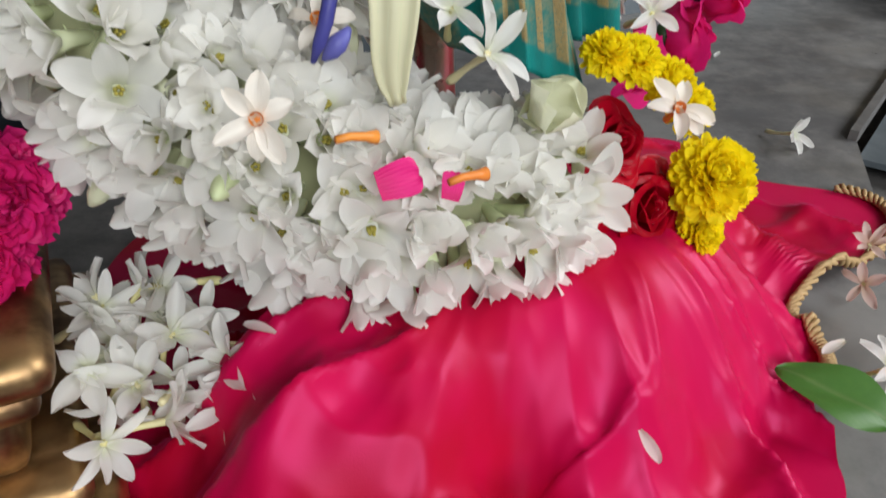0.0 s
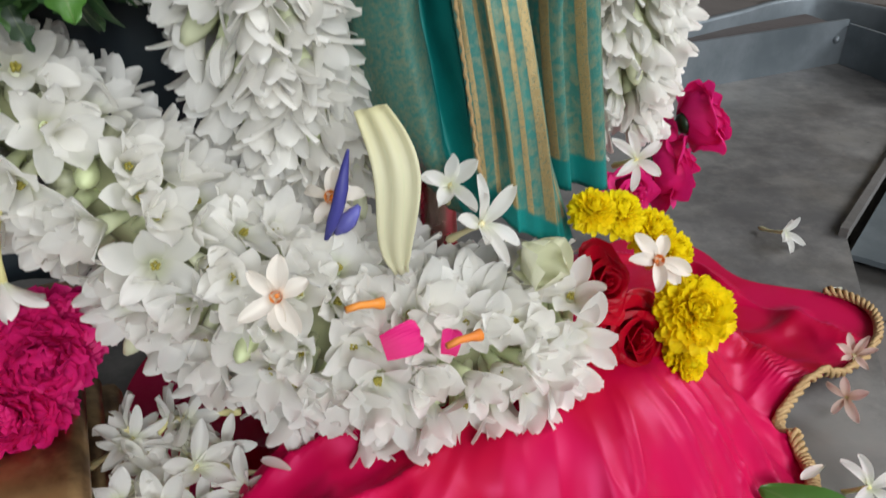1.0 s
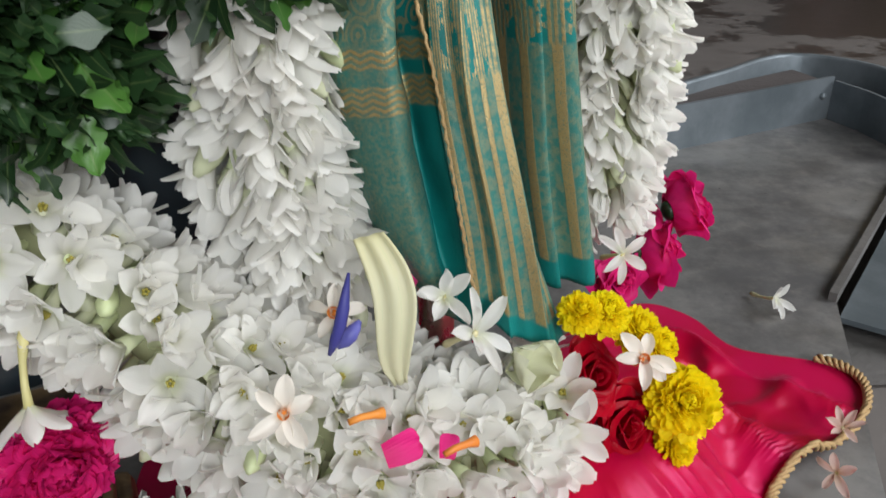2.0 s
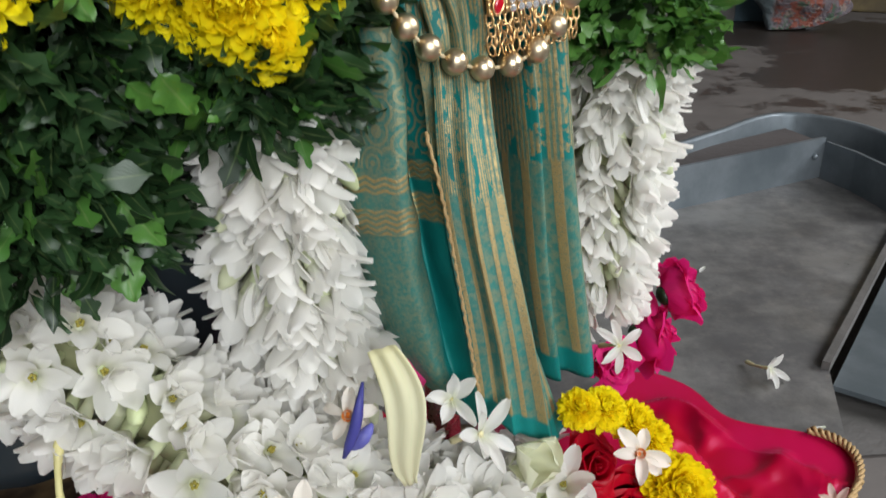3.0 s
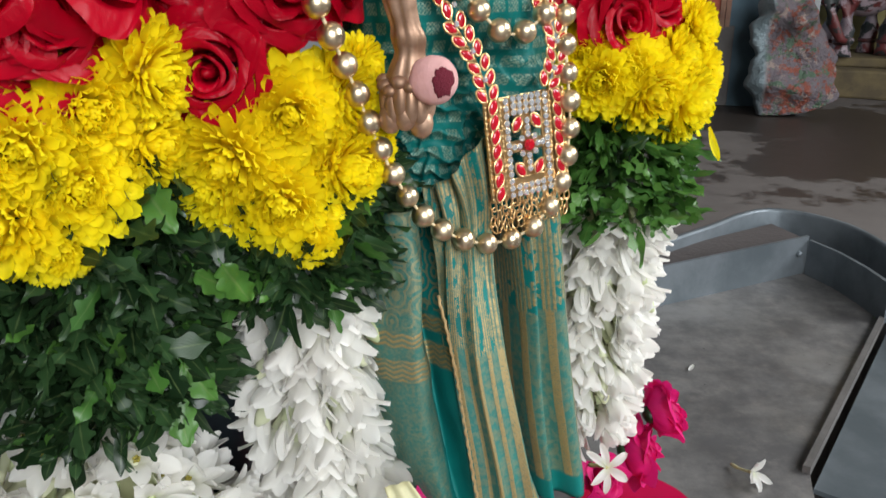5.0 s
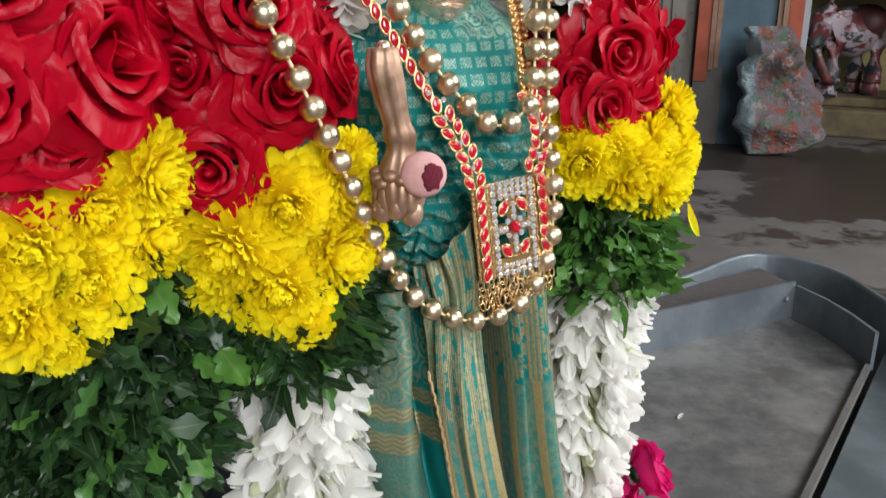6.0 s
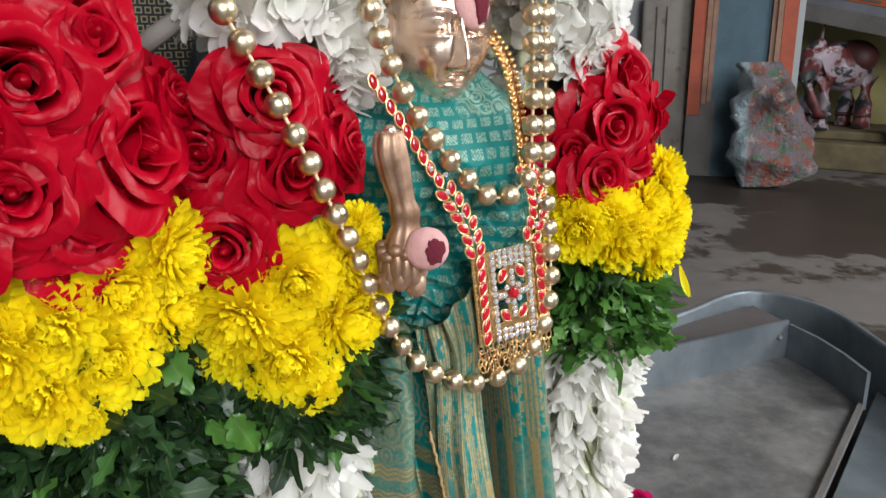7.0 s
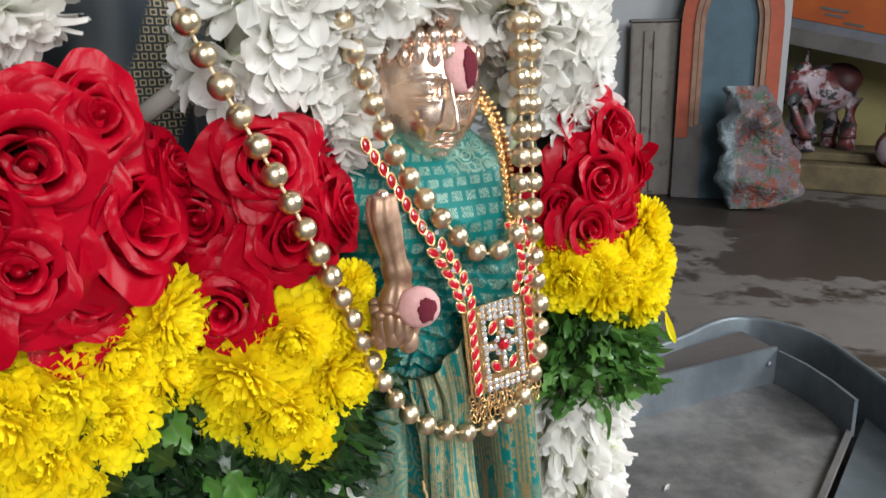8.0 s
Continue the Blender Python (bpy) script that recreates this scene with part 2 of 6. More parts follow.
def _stripes(count, power, top=0.56, hem=0.055):
    def pattern(n, uv):
        wob = n.math("MULTIPLY", n.math("SUBTRACT", n.noise(30, 2), 0.5), 0.10)
        across = n.math("MULTIPLY", n.math("POWER", uv[0], power), count)
        x = n.math("FRACT", n.math("ADD", across, wob))
        d = n.math("ABSOLUTE", n.math("SUBTRACT", x, 0.5))
        line = n.ramp(d, 0.15, 0.20, 1.0, 0.0)
        haze = n.ramp(n.noise(220, 2), 0.35, 0.65, 0.08, 0.34)
        low = n.math("MAXIMUM", n.math("MULTIPLY", line, 0.9), haze)
        stretch = n.add("ShaderNodeCombineXYZ")
        n.put(stretch.inputs[0], n.math("MULTIPLY", across, 1.6))
        n.put(stretch.inputs[1], n.math("MULTIPLY", uv[1], 20))
        dash = n.ramp(n.noise(1.0, 4, 0.65, vec=stretch.outputs[0]), 0.50, 0.54)
        gap = n.math("MULTIPLY", n.ramp(d, 0.24, 0.34), dash)
        rib = n.ramp(n.math("SINE", n.math("MULTIPLY", across, 31)), -0.6, 0.2, 0.35, 1.0)
        high = n.math("SUBTRACT", n.math("MULTIPLY", n.math("MULTIPLY", n.ramp(n.noise(300, 2), 0.3, 0.55, 0.5, 1.0), rib), 0.9), gap)
        g = n.add("ShaderNodeMix", data="FLOAT")
        n.put(g.inputs[0], n.ramp(n.math("ADD", uv[1], n.math("MULTIPLY", wob, 0.2)), top - 0.008, top + 0.008))
        n.put(g.inputs[2], low)
        n.put(g.inputs[3], n.math("MAXIMUM", high, 0.0))
        return n.math("MULTIPLY", g.outputs[0], n.ramp(uv[1], hem - 0.006, hem + 0.006))
    return pattern


def _side(n, uv):
    # gold share drops to none past 0.8 across, leaving the hollow plain teal
    shimmer = n.math("MULTIPLY", n.ramp(n.noise(420, 2), 0.3, 0.7, 0.2, 0.75), n.ramp(n.math("ADD", uv[0], n.math("MULTIPLY", n.noise(9, 2), 0.06)), 0.78, 0.82, 0.46, 0.0))
    def band(a, b):
        return n.math("MULTIPLY", n.ramp(uv[1], a - 0.006, a + 0.006), n.ramp(uv[1], b - 0.006, b + 0.006, 1.0, 0.0))
    zig = n.math("ABSOLUTE", n.math("SUBTRACT", n.math("FRACT", n.math("MULTIPLY", uv[0], 14)), 0.5))
    saw = n.ramp(n.math("SINE", n.math("ADD", n.math("MULTIPLY", uv[1], 420), n.math("MULTIPLY", zig, 9))), -0.3, 0.3, 0.35, 1.0)
    v = n.add("ShaderNodeTexVoronoi", feature="F1")
    v.inputs["Scale"].default_value = 72
    n.put(v.inputs["Vector"], n.coords())
    rings = n.ramp(n.math("SINE", n.math("MULTIPLY", v.outputs["Distance"], 26)), 0.0, 0.5)
    g = n.math("MAXIMUM", shimmer, n.math("MULTIPLY", band(0.535, 0.60), saw))
    g = n.math("MAXIMUM", g, n.math("MULTIPLY", band(0.635, 0.68), saw))
    return n.math("MAXIMUM", g, n.math("MULTIPLY", n.math("MULTIPLY", rings, 0.52), n.ramp(uv[1], 0.685, 0.70)))


def _motif(n, uv):
    y = n.math("MULTIPLY", uv[1], 19)
    row = n.math("FLOOR", y)
    x = n.math("ADD", n.math("MULTIPLY", uv[0], 36), n.math("MULTIPLY", row, 0.5))
    fx = n.math("ABSOLUTE", n.math("SUBTRACT", n.math("FRACT", x), 0.5))
    fy = n.math("ABSOLUTE", n.math("SUBTRACT", n.math("FRACT", y), 0.5))
    sq = n.math("MULTIPLY", n.ramp(fx, 0.33, 0.39, 1.0, 0.0), n.ramp(fy, 0.28, 0.35, 1.0, 0.0))
    tick = n.ramp(n.math("MULTIPLY", n.math("SINE", n.math("MULTIPLY", x, 31)), n.math("SINE", n.math("MULTIPLY", y, 27))), -0.35, 0.1, 0.25, 1.0)
    sq = n.math("MULTIPLY", n.math("MULTIPLY", sq, tick), n.ramp(n.noise(700, 2), 0.36, 0.54, 0.2, 0.95))
    # woven scrolls along the neck edge
    w = n.add("ShaderNodeTexVoronoi", feature="F1")
    w.inputs["Scale"].default_value = 110
    n.put(w.inputs["Vector"], n.coords())
    scroll = n.ramp(n.math("SINE", n.math("MULTIPLY", w.outputs["Distance"], 24)), -0.3, 0.4, 0.1, 0.8)
    edge = n.math("MULTIPLY", n.ramp(uv[1], 0.83, 0.85), n.ramp(uv[0], 0.50, 0.53))
    return n.math("MAXIMUM", sq, n.math("MULTIPLY", scroll, edge))


SILK_STRIPE = silk("striped_silk", _stripes(11.0, 0.62))
SILK_STRIPE_REAR = silk("striped_silk_rear", _stripes(8.0, 1.0, 0.62, 0.08))
SILK_SIDE = silk("bordered_silk", _side)
SILK_MOTIF = silk("motif_silk", _motif, (0.20, 0.32, 0.25), (0.34, 0.44, 0.34))

SATIN = Nodes("pink_satin")
_c = SATIN.mix(SATIN.ramp(SATIN.noise(9, 3), 0.35, 0.65), (0.36, 0.0010, 0.014), (0.47, 0.002, 0.056))
SATIN.bump(SATIN.noise(1400, 2), 0.12, 0.0004)
SATIN = SATIN.done(_c, 0.40, Sheen_Weight=0.16, Sheen_Roughness=0.3, Sheen_Tint=(1.0, 0.10, 0.5), Specular_Tint=(1.0, 0.25, 0.60), Specular_IOR_Level=0.40)
BRAID = Nodes("gold_braid")
BRAID.bump(BRAID.noise(600, 2), 0.8, 0.001)
BRAID = BRAID.done(BRAID.mix(BRAID.noise(300, 3), (0.34, 0.20, 0.08), (0.52, 0.36, 0.17)), 0.6, 0.15)

DARK_SILK = Nodes("dark_silk")
_uv = DARK_SILK.split(DARK_SILK.coords("UV"))
_band = DARK_SILK.math("SUBTRACT", _uv[0], DARK_SILK.math("MULTIPLY", DARK_SILK.math("SUBTRACT", _uv[1], 0.76), 0.45))
_r = DARK_SILK.math("MULTIPLY", _uv[1], 120)
_x = DARK_SILK.math("ABSOLUTE", DARK_SILK.math("SUBTRACT", DARK_SILK.math("FRACT", DARK_SILK.math("ADD", DARK_SILK.math("MULTIPLY", _uv[0], 100), DARK_SILK.math("MULTIPLY", DARK_SILK.math("FLOOR", _r), 0.5))), 0.5))
_y = DARK_SILK.math("ABSOLUTE", DARK_SILK.math("SUBTRACT", DARK_SILK.math("FRACT", _r), 0.5))
_d = DARK_SILK.math("MAXIMUM", _x, _y)
_g = DARK_SILK.math("MULTIPLY", DARK_SILK.ramp(_d, 0.20, 0.24), DARK_SILK.ramp(_d, 0.34, 0.38, 1.0, 0.0))
_g = DARK_SILK.math("MULTIPLY", _g, DARK_SILK.math("MULTIPLY", DARK_SILK.ramp(_band, 0.085, 0.095), DARK_SILK.ramp(_band, 0.155, 0.165, 1.0, 0.0)))
DARK_SILK = DARK_SILK.done(DARK_SILK.mix(_g, DARK_SILK.mix(DARK_SILK.noise(30, 3), (0.010, 0.014, 0.022), (0.016, 0.030, 0.036)), (0.45, 0.36, 0.2)), 0.5, DARK_SILK.math("MULTIPLY", _g, 0.5))


def rough_surface(name, a, b, scale, rough=0.8, bump=0.4, dist=0.004, spots=None, metal=0.0):
    n = Nodes(name)
    c = n.mix(n.ramp(n.noise(scale, 5, 0.6), 0.35, 0.68), a, b)
    c = n.mix(n.math("MULTIPLY", n.noise(scale * 9, 3), 0.35), c, b)
    if spots:
        c = n.mix(n.ramp(n.noise(scale * 3, 4), 0.58, 0.66), c, spots)
    n.bump(n.math("ADD", n.noise(scale * 12, 4), n.noise(scale * 2, 3)), bump, dist)
    return n.done(c, rough, metal)


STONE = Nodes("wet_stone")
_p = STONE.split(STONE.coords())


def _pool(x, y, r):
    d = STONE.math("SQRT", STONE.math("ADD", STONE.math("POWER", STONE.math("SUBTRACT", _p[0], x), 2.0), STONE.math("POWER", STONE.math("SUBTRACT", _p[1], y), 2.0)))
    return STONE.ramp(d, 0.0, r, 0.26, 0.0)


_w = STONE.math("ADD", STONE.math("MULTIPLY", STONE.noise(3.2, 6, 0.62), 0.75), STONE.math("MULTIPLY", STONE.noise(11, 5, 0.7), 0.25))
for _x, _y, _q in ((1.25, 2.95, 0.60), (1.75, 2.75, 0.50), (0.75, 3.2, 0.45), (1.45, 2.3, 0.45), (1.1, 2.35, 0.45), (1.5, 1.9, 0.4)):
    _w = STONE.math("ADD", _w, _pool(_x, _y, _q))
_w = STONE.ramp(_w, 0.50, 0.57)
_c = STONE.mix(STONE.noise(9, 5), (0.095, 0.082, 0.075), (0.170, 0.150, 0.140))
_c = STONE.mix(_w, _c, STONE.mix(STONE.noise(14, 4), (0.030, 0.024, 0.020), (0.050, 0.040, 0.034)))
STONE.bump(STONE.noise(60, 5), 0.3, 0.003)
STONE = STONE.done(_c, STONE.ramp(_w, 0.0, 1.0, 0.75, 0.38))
STEEL = Nodes("galvanised_steel")
_c = STEEL.mix(STEEL.ramp(STEEL.noise(4.5, 8, 0.72), 0.38, 0.62), (0.26, 0.250, 0.240), (0.13, 0.125, 0.125))
_c = STEEL.mix(STEEL.math("MULTIPLY", STEEL.ramp(STEEL.noise(26, 5, 0.7), 0.45, 0.8), 0.6), _c, (0.30, 0.28, 0.26))
_c = STEEL.mix(STEEL.ramp(STEEL.noise(75, 2), 0.74, 0.78), _c, (0.035, 0.03, 0.03))
STEEL.bump(STEEL.noise(240, 4), 0.12, 0.001)
STEEL = STEEL.done(_c, STEEL.ramp(STEEL.noise(11, 4), 0.3, 0.7, 0.40, 0.66), 0.5)
RIM = rough_surface("dull_zinc", (0.195, 0.22, 0.24), (0.115, 0.137, 0.152), 9, 0.5, 0.2, 0.002, metal=0.5)
LEDGE = rough_surface("ledge_brown", (0.085, 0.072, 0.070), (0.060, 0.050, 0.048), 9, 0.75)
PLASTER = rough_surface("grey_plaster", (0.36, 0.37, 0.38), (0.32, 0.33, 0.345), 2.5, 0.9, 0.2)
# walls out of view, toned dark to cut the light they bounce
DARK_UNSEEN_WALL = rough_surface("dark_unseen_wall", (0.17, 0.16, 0.15), (0.12, 0.115, 0.11), 3, 0.85, 0.3)
OCHRE = rough_surface("ochre_wall", (0.46, 0.39, 0.17), (0.38, 0.32, 0.14), 4, 0.85)
BOARD = rough_surface("old_board", (0.20, 0.18, 0.16), (0.14, 0.12, 0.105), 6, 0.8, 0.4, 0.003, (0.12, 0.09, 0.08))
GREY_PAINT = rough_surface("grey_paint", (0.14, 0.13, 0.125), (0.10, 0.09, 0.085), 8, 0.7)
ORANGE_PAINT = rough_surface("orange_paint", (0.40, 0.085, 0.04), (0.30, 0.065, 0.035), 12, 0.7)
TAN_PAINT = rough_surface("tan_paint", (0.30, 0.18, 0.12), (0.22, 0.11, 0.075), 14, 0.7)
BLUE_PAINT = rough_surface("blue_paint", (0.075, 0.13, 0.165), (0.06, 0.10, 0.13), 8, 0.75)
# dark wood, also the tone of shadow on tray edge and basin floor
WOOD_AND_SHADOW = rough_surface("wood_and_shadow", (0.13, 0.12, 0.115), (0.08, 0.075, 0.07), 7, 0.6)
STEP_PAINT = rough_surface("step_paint", (0.19, 0.145, 0.07), (0.11, 0.085, 0.05), 9, 0.8)
# ceiling out of view, toned dark for less bounced light
UNSEEN_CEILING = rough_surface("ceiling_grey", (0.17, 0.17, 0.16), (0.13, 0.13, 0.125), 2, 0.9, 0.1)
RELIEF_PAINT = Nodes("relief_paint")
_v = RELIEF_PAINT.noise(19, 5, 0.68, out="Color")
_s = RELIEF_PAINT.split(_v)
_c = RELIEF_PAINT.mix(RELIEF_PAINT.ramp(_s[0], 0.50, 0.58), (0.15, 0.125, 0.14), (0.24, 0.065, 0.04))
_c = RELIEF_PAINT.mix(RELIEF_PAINT.ramp(_s[1], 0.54, 0.60), _c, (0.08, 0.13, 0.085))
_c = RELIEF_PAINT.mix(RELIEF_PAINT.ramp(_s[2], 0.56, 0.62), _c, (0.30, 0.23, 0.20))
_ox = RELIEF_PAINT.split(RELIEF_PAINT.coords())[0]
_c = RELIEF_PAINT.mix(RELIEF_PAINT.ramp(_ox, -0.085, -0.055, 1.0, 0.0), _c, RELIEF_PAINT.mix(RELIEF_PAINT.noise(14, 3), (0.16, 0.23, 0.25), (0.34, 0.40, 0.43)))
RELIEF_PAINT.bump(RELIEF_PAINT.noise(26, 5, 0.65), 1.0, 0.03)
RELIEF_PAINT = RELIEF_PAINT.done(_c, 0.55)
FIGURE_PAINT = Nodes("figure_paint")
_s = FIGURE_PAINT.split(FIGURE_PAINT.noise(12, 4, 0.6, out="Color"))
_c = FIGURE_PAINT.mix(FIGURE_PAINT.ramp(_s[0], 0.50, 0.56), (0.34, 0.27, 0.30), (0.14, 0.03, 0.03))
_c = FIGURE_PAINT.mix(FIGURE_PAINT.ramp(_s[1], 0.55, 0.60), _c, (0.03, 0.035, 0.035))
FIGURE_PAINT = FIGURE_PAINT.done(_c, 0.45)
MAROON_PAINT = rough_surface("maroon_paint", (0.11, 0.03, 0.03), (0.06, 0.02, 0.02), 14, 0.5)
ORANGE_CARD = rough_surface("orange_card", (0.42, 0.09, 0.012), (0.32, 0.065, 0.012), 5, 0.6, 0.1)
BLUE_GREY = rough_surface("blue_grey_card", (0.16, 0.165, 0.19), (0.11, 0.115, 0.135), 6, 0.6, 0.1)

# ---- the hall ----
GROUND = -0.04


def hall():
    bm = bmesh.new()
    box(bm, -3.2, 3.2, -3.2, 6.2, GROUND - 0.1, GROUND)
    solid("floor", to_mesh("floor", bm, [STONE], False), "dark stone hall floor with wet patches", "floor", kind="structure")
    bm = bmesh.new()
    box(bm, -3.2, 1.42, 3.62, 3.8, GROUND, 3.0)
    solid("wall_north", to_mesh("wall_north", bm, [PLASTER], False), "pale grey plastered wall behind the shrine", "wall", kind="structure")
    # west, east and south walls are unseen, added to shape the light
    bm = bmesh.new()
    box(bm, -3.2, -3.0, -3.0, 3.62, GROUND, 3.0)
    solid("wall_west", to_mesh("wall_west", bm, [DARK_UNSEEN_WALL], False), "unseen dark grey side wall, added to close the hall", "wall", kind="structure")
    bm = bmesh.new()
    box(bm, 2.9, 3.1, -3.0, -0.4, GROUND, 3.0)
    box(bm, 2.9, 3.1, 1.6, 6.0, GROUND, 3.0)
    box(bm, 2.9, 3.1, -0.4, 1.6, GROUND, 1.2)
    box(bm, 2.9, 3.1, -0.4, 1.6, 2.6, 3.0)
    solid("wall_east", to_mesh("wall_east", bm, [DARK_UNSEEN_WALL], False), "unseen dark grey wall, added with a window opening for a lamp", "wall", kind="structure")
    bm = bmesh.new()
    box(bm, -3.2, 0.5, -3.2, -3.0, GROUND, 3.0)
    box(bm, 2.8, 3.1, -3.2, -3.0, GROUND, 3.0)
    box(bm, 0.5, 2.8, -3.2, -3.0, 2.86, 3.0)
    solid("wall_south", to_mesh("wall_south", bm, [DARK_UNSEEN_WALL], False), "unseen dark grey wall, added with a wide doorway for a lamp", "wall", kind="structure")
    # the ceiling too is added, never in view
    bm = bmesh.new()
    box(bm, -3.2, 3.2, -3.2, 6.2, 3.0, 3.1)
    solid("ceiling", to_mesh("ceiling", bm, [UNSEEN_CEILING], False), "unseen plain grey ceiling, added to close the hall", "ceiling", kind="structure")
    # ochre wall of the storage corner, set at an angle
    bm = bmesh.new()
    box(bm, 0.0, 3.2, 0.0, 0.15, 0.0, 2.9)
    solid("wall_east_ochre", to_mesh("wall_east_ochre", bm, [OCHRE], False), "ochre yellow wall of the storage corner", "wall", pose(1.40, 4.40, GROUND, 0, 0, -34), kind="structure")


hall()

# ---- steel tray ----
def wall_strip(bm, a, b, h, th, z0=0.0):
    a, b = Vector((*a, 0)), Vector((*b, 0))
    d = (b - a).normalized()
    n = Vector((-d.y, d.x, 0)) * th / 2
    v = [bm.verts.new(p + Vector((0, 0, z))) for z in (z0, z0 + h) for p in (a - n, b - n, b + n, a + n)]
    for q in ((0, 1, 5, 4), (1, 2, 6, 5), (2, 3, 7, 6), (3, 0, 4, 7), (4, 5, 6, 7), (3, 2, 1, 0)):
        bm.faces.new([v[i] for i in q])


def steel_tray():
    t = thing("steel_tray", "shallow grey sheet-steel tray with folded sides and fallen petals", "tray", m=Matrix())
    bm = bmesh.new()
    pts = [(-0.62, 0.592), (0.572, 1.264), (0.600, 1.20), (0.615, 1.13), (0.622, 1.06), (0.373, 0.671), (0.20, -0.05), (-0.35, -0.30)]
    lo = [bm.verts.new((x, y, -0.006)) for x, y in pts]
    hi = [bm.verts.new((x, y, 0.0)) for x, y in pts]
    bm.faces.new(hi)
    bm.faces.new(lo[::-1])
    for i in range(len(pts)):
        j = (i + 1) % len(pts)
        bm.faces.new((lo[i], lo[j], hi[j], hi[i]))
    part("tray_floor", to_mesh("tray_floor", bm, [STEEL], False), t)
    bm = bmesh.new()
    wall_strip(bm, (-0.62, 0.596), (0.575, 1.269), 0.072, 0.006)
    part("back_side", to_mesh("back_side", bm, [RIM], False), t)
    bm = bmesh.new()
    wall_strip(bm, (0.578, 1.263), (0.603, 1.20), 0.066, 0.006)
    wall_strip(bm, (0.603, 1.20), (0.618, 1.13), 0.066, 0.006)
    wall_strip(bm, (0.618, 1.13), (0.625, 1.055), 0.066, 0.006)
    part("end_side", to_mesh("end_side", bm, [RIM], False), t)
    # dark strip stands in for the shadow at the tray's edge
    bm = bmesh.new()
    wall_strip(bm, (0.366, 0.660), (0.622, 1.06), 0.014, 0.008, -0.004)
    part("dark_edge", to_mesh("dark_edge", bm, [WOOD_AND_SHADOW], False), t, label="dark strip standing in for the shadow along the tray edge")
    bm = bmesh.new()
    ball(bm, (0.558, 1.254, 0.042), 0.006)
    part("rivet", to_mesh("rivet", bm, [RIM]), t)
    # lower sheet beyond the edge's shadow strip
    bm = bmesh.new()
    box(bm, 0.0, 0.62, -0.9, 0.0, 0.0, 0.006)
    part("lower_sheet", to_mesh("lower_sheet", bm, [RIM], False), t, pose(0.375, 0.655, -0.022, 0, 0, 57.4))
    for a, b in (((0.08, -0.10), (0.42, -0.17)), ((0.10, -0.10), (0.30, -0.30))):
        bm = bmesh.new()
        wall_strip(bm, a, b, 0.0012, 0.006, 0.0062)
        part("chalk_line", to_mesh("chalk_line", bm, [BLUE_GREY], False), t, pose(0.375, 0.655, -0.022, 0, 0, 57.4), "thin pale line")
    # rounded basin that the tray stands in
    basin = thing("zinc_basin", "large zinc basin with a rounded corner and upright rim", "basin", m=Matrix())
    line, _ = spline([Vector((*p, 0)) for p in ((-0.75, 0.62), (-0.20, 0.92), (0.20, 1.15), (0.406, 1.314), (0.495, 1.402), (0.563, 1.441), (0.621, 1.414), (0.666, 1.357), (0.684, 1.294), (0.695, 1.17), (0.71, 1.0), (0.74, 0.8))], 90)
    bm = bmesh.new()
    prev = None
    for i, p in enumerate(line):
        d = (line[min(i + 1, 90)] - line[max(i - 1, 0)]).normalized()
        n = Vector((-d.y, d.x, 0))
        now = [bm.verts.new(p + n * o + Vector((0, 0, z))) for o, z in ((0.0, GROUND), (0.0, 0.064), (0.002, 0.069), (0.009, 0.070), (0.011, 0.065), (0.010, GROUND))]
        if prev:
            for k in range(5):
                bm.faces.new((prev[k], prev[k + 1], now[k + 1], now[k]))
        prev = now
    part("rim", to_mesh("rim", bm, [RIM]), basin)
    # the floor's dark colour carries the shade behind the tray wall
    bm = bmesh.new()
    lo = [bm.verts.new(p + Vector((0, 0, GROUND + 0.004))) for p in line] + [bm.verts.new((0.60, 0.60, GROUND + 0.004)), bm.verts.new((-0.5, 0.45, GROUND + 0.004))]
    bm.faces.new(lo)
    part("basin_floor", to_mesh("basin_floor", bm, [WOOD_AND_SHADOW], False), basin)
    # dark sheet lying behind the tray
    bm = bmesh.new()
    corners = [(-0.30, 0.785), (0.435, 1.334), (0.560, 1.418), (0.592, 1.33), (0.575, 1.282), (-0.30, 0.790 - 0.010)]
    lo = [bm.verts.new((x, y, 0.042)) for x, y in corners]
    hi = [bm.verts.new((x, y, 0.046)) for x, y in corners]
    bm.faces.new(hi)
    bm.faces.new(lo[::-1])
    for i in range(len(corners)):
        j = (i + 1) % len(corners)
        bm.faces.new((lo[i], lo[j], hi[j], hi[i]))
    part("inner_ledge", to_mesh("inner_ledge", bm, [LEDGE], False), basin, label="dark brown ledge inside the rim")


steel_tray()


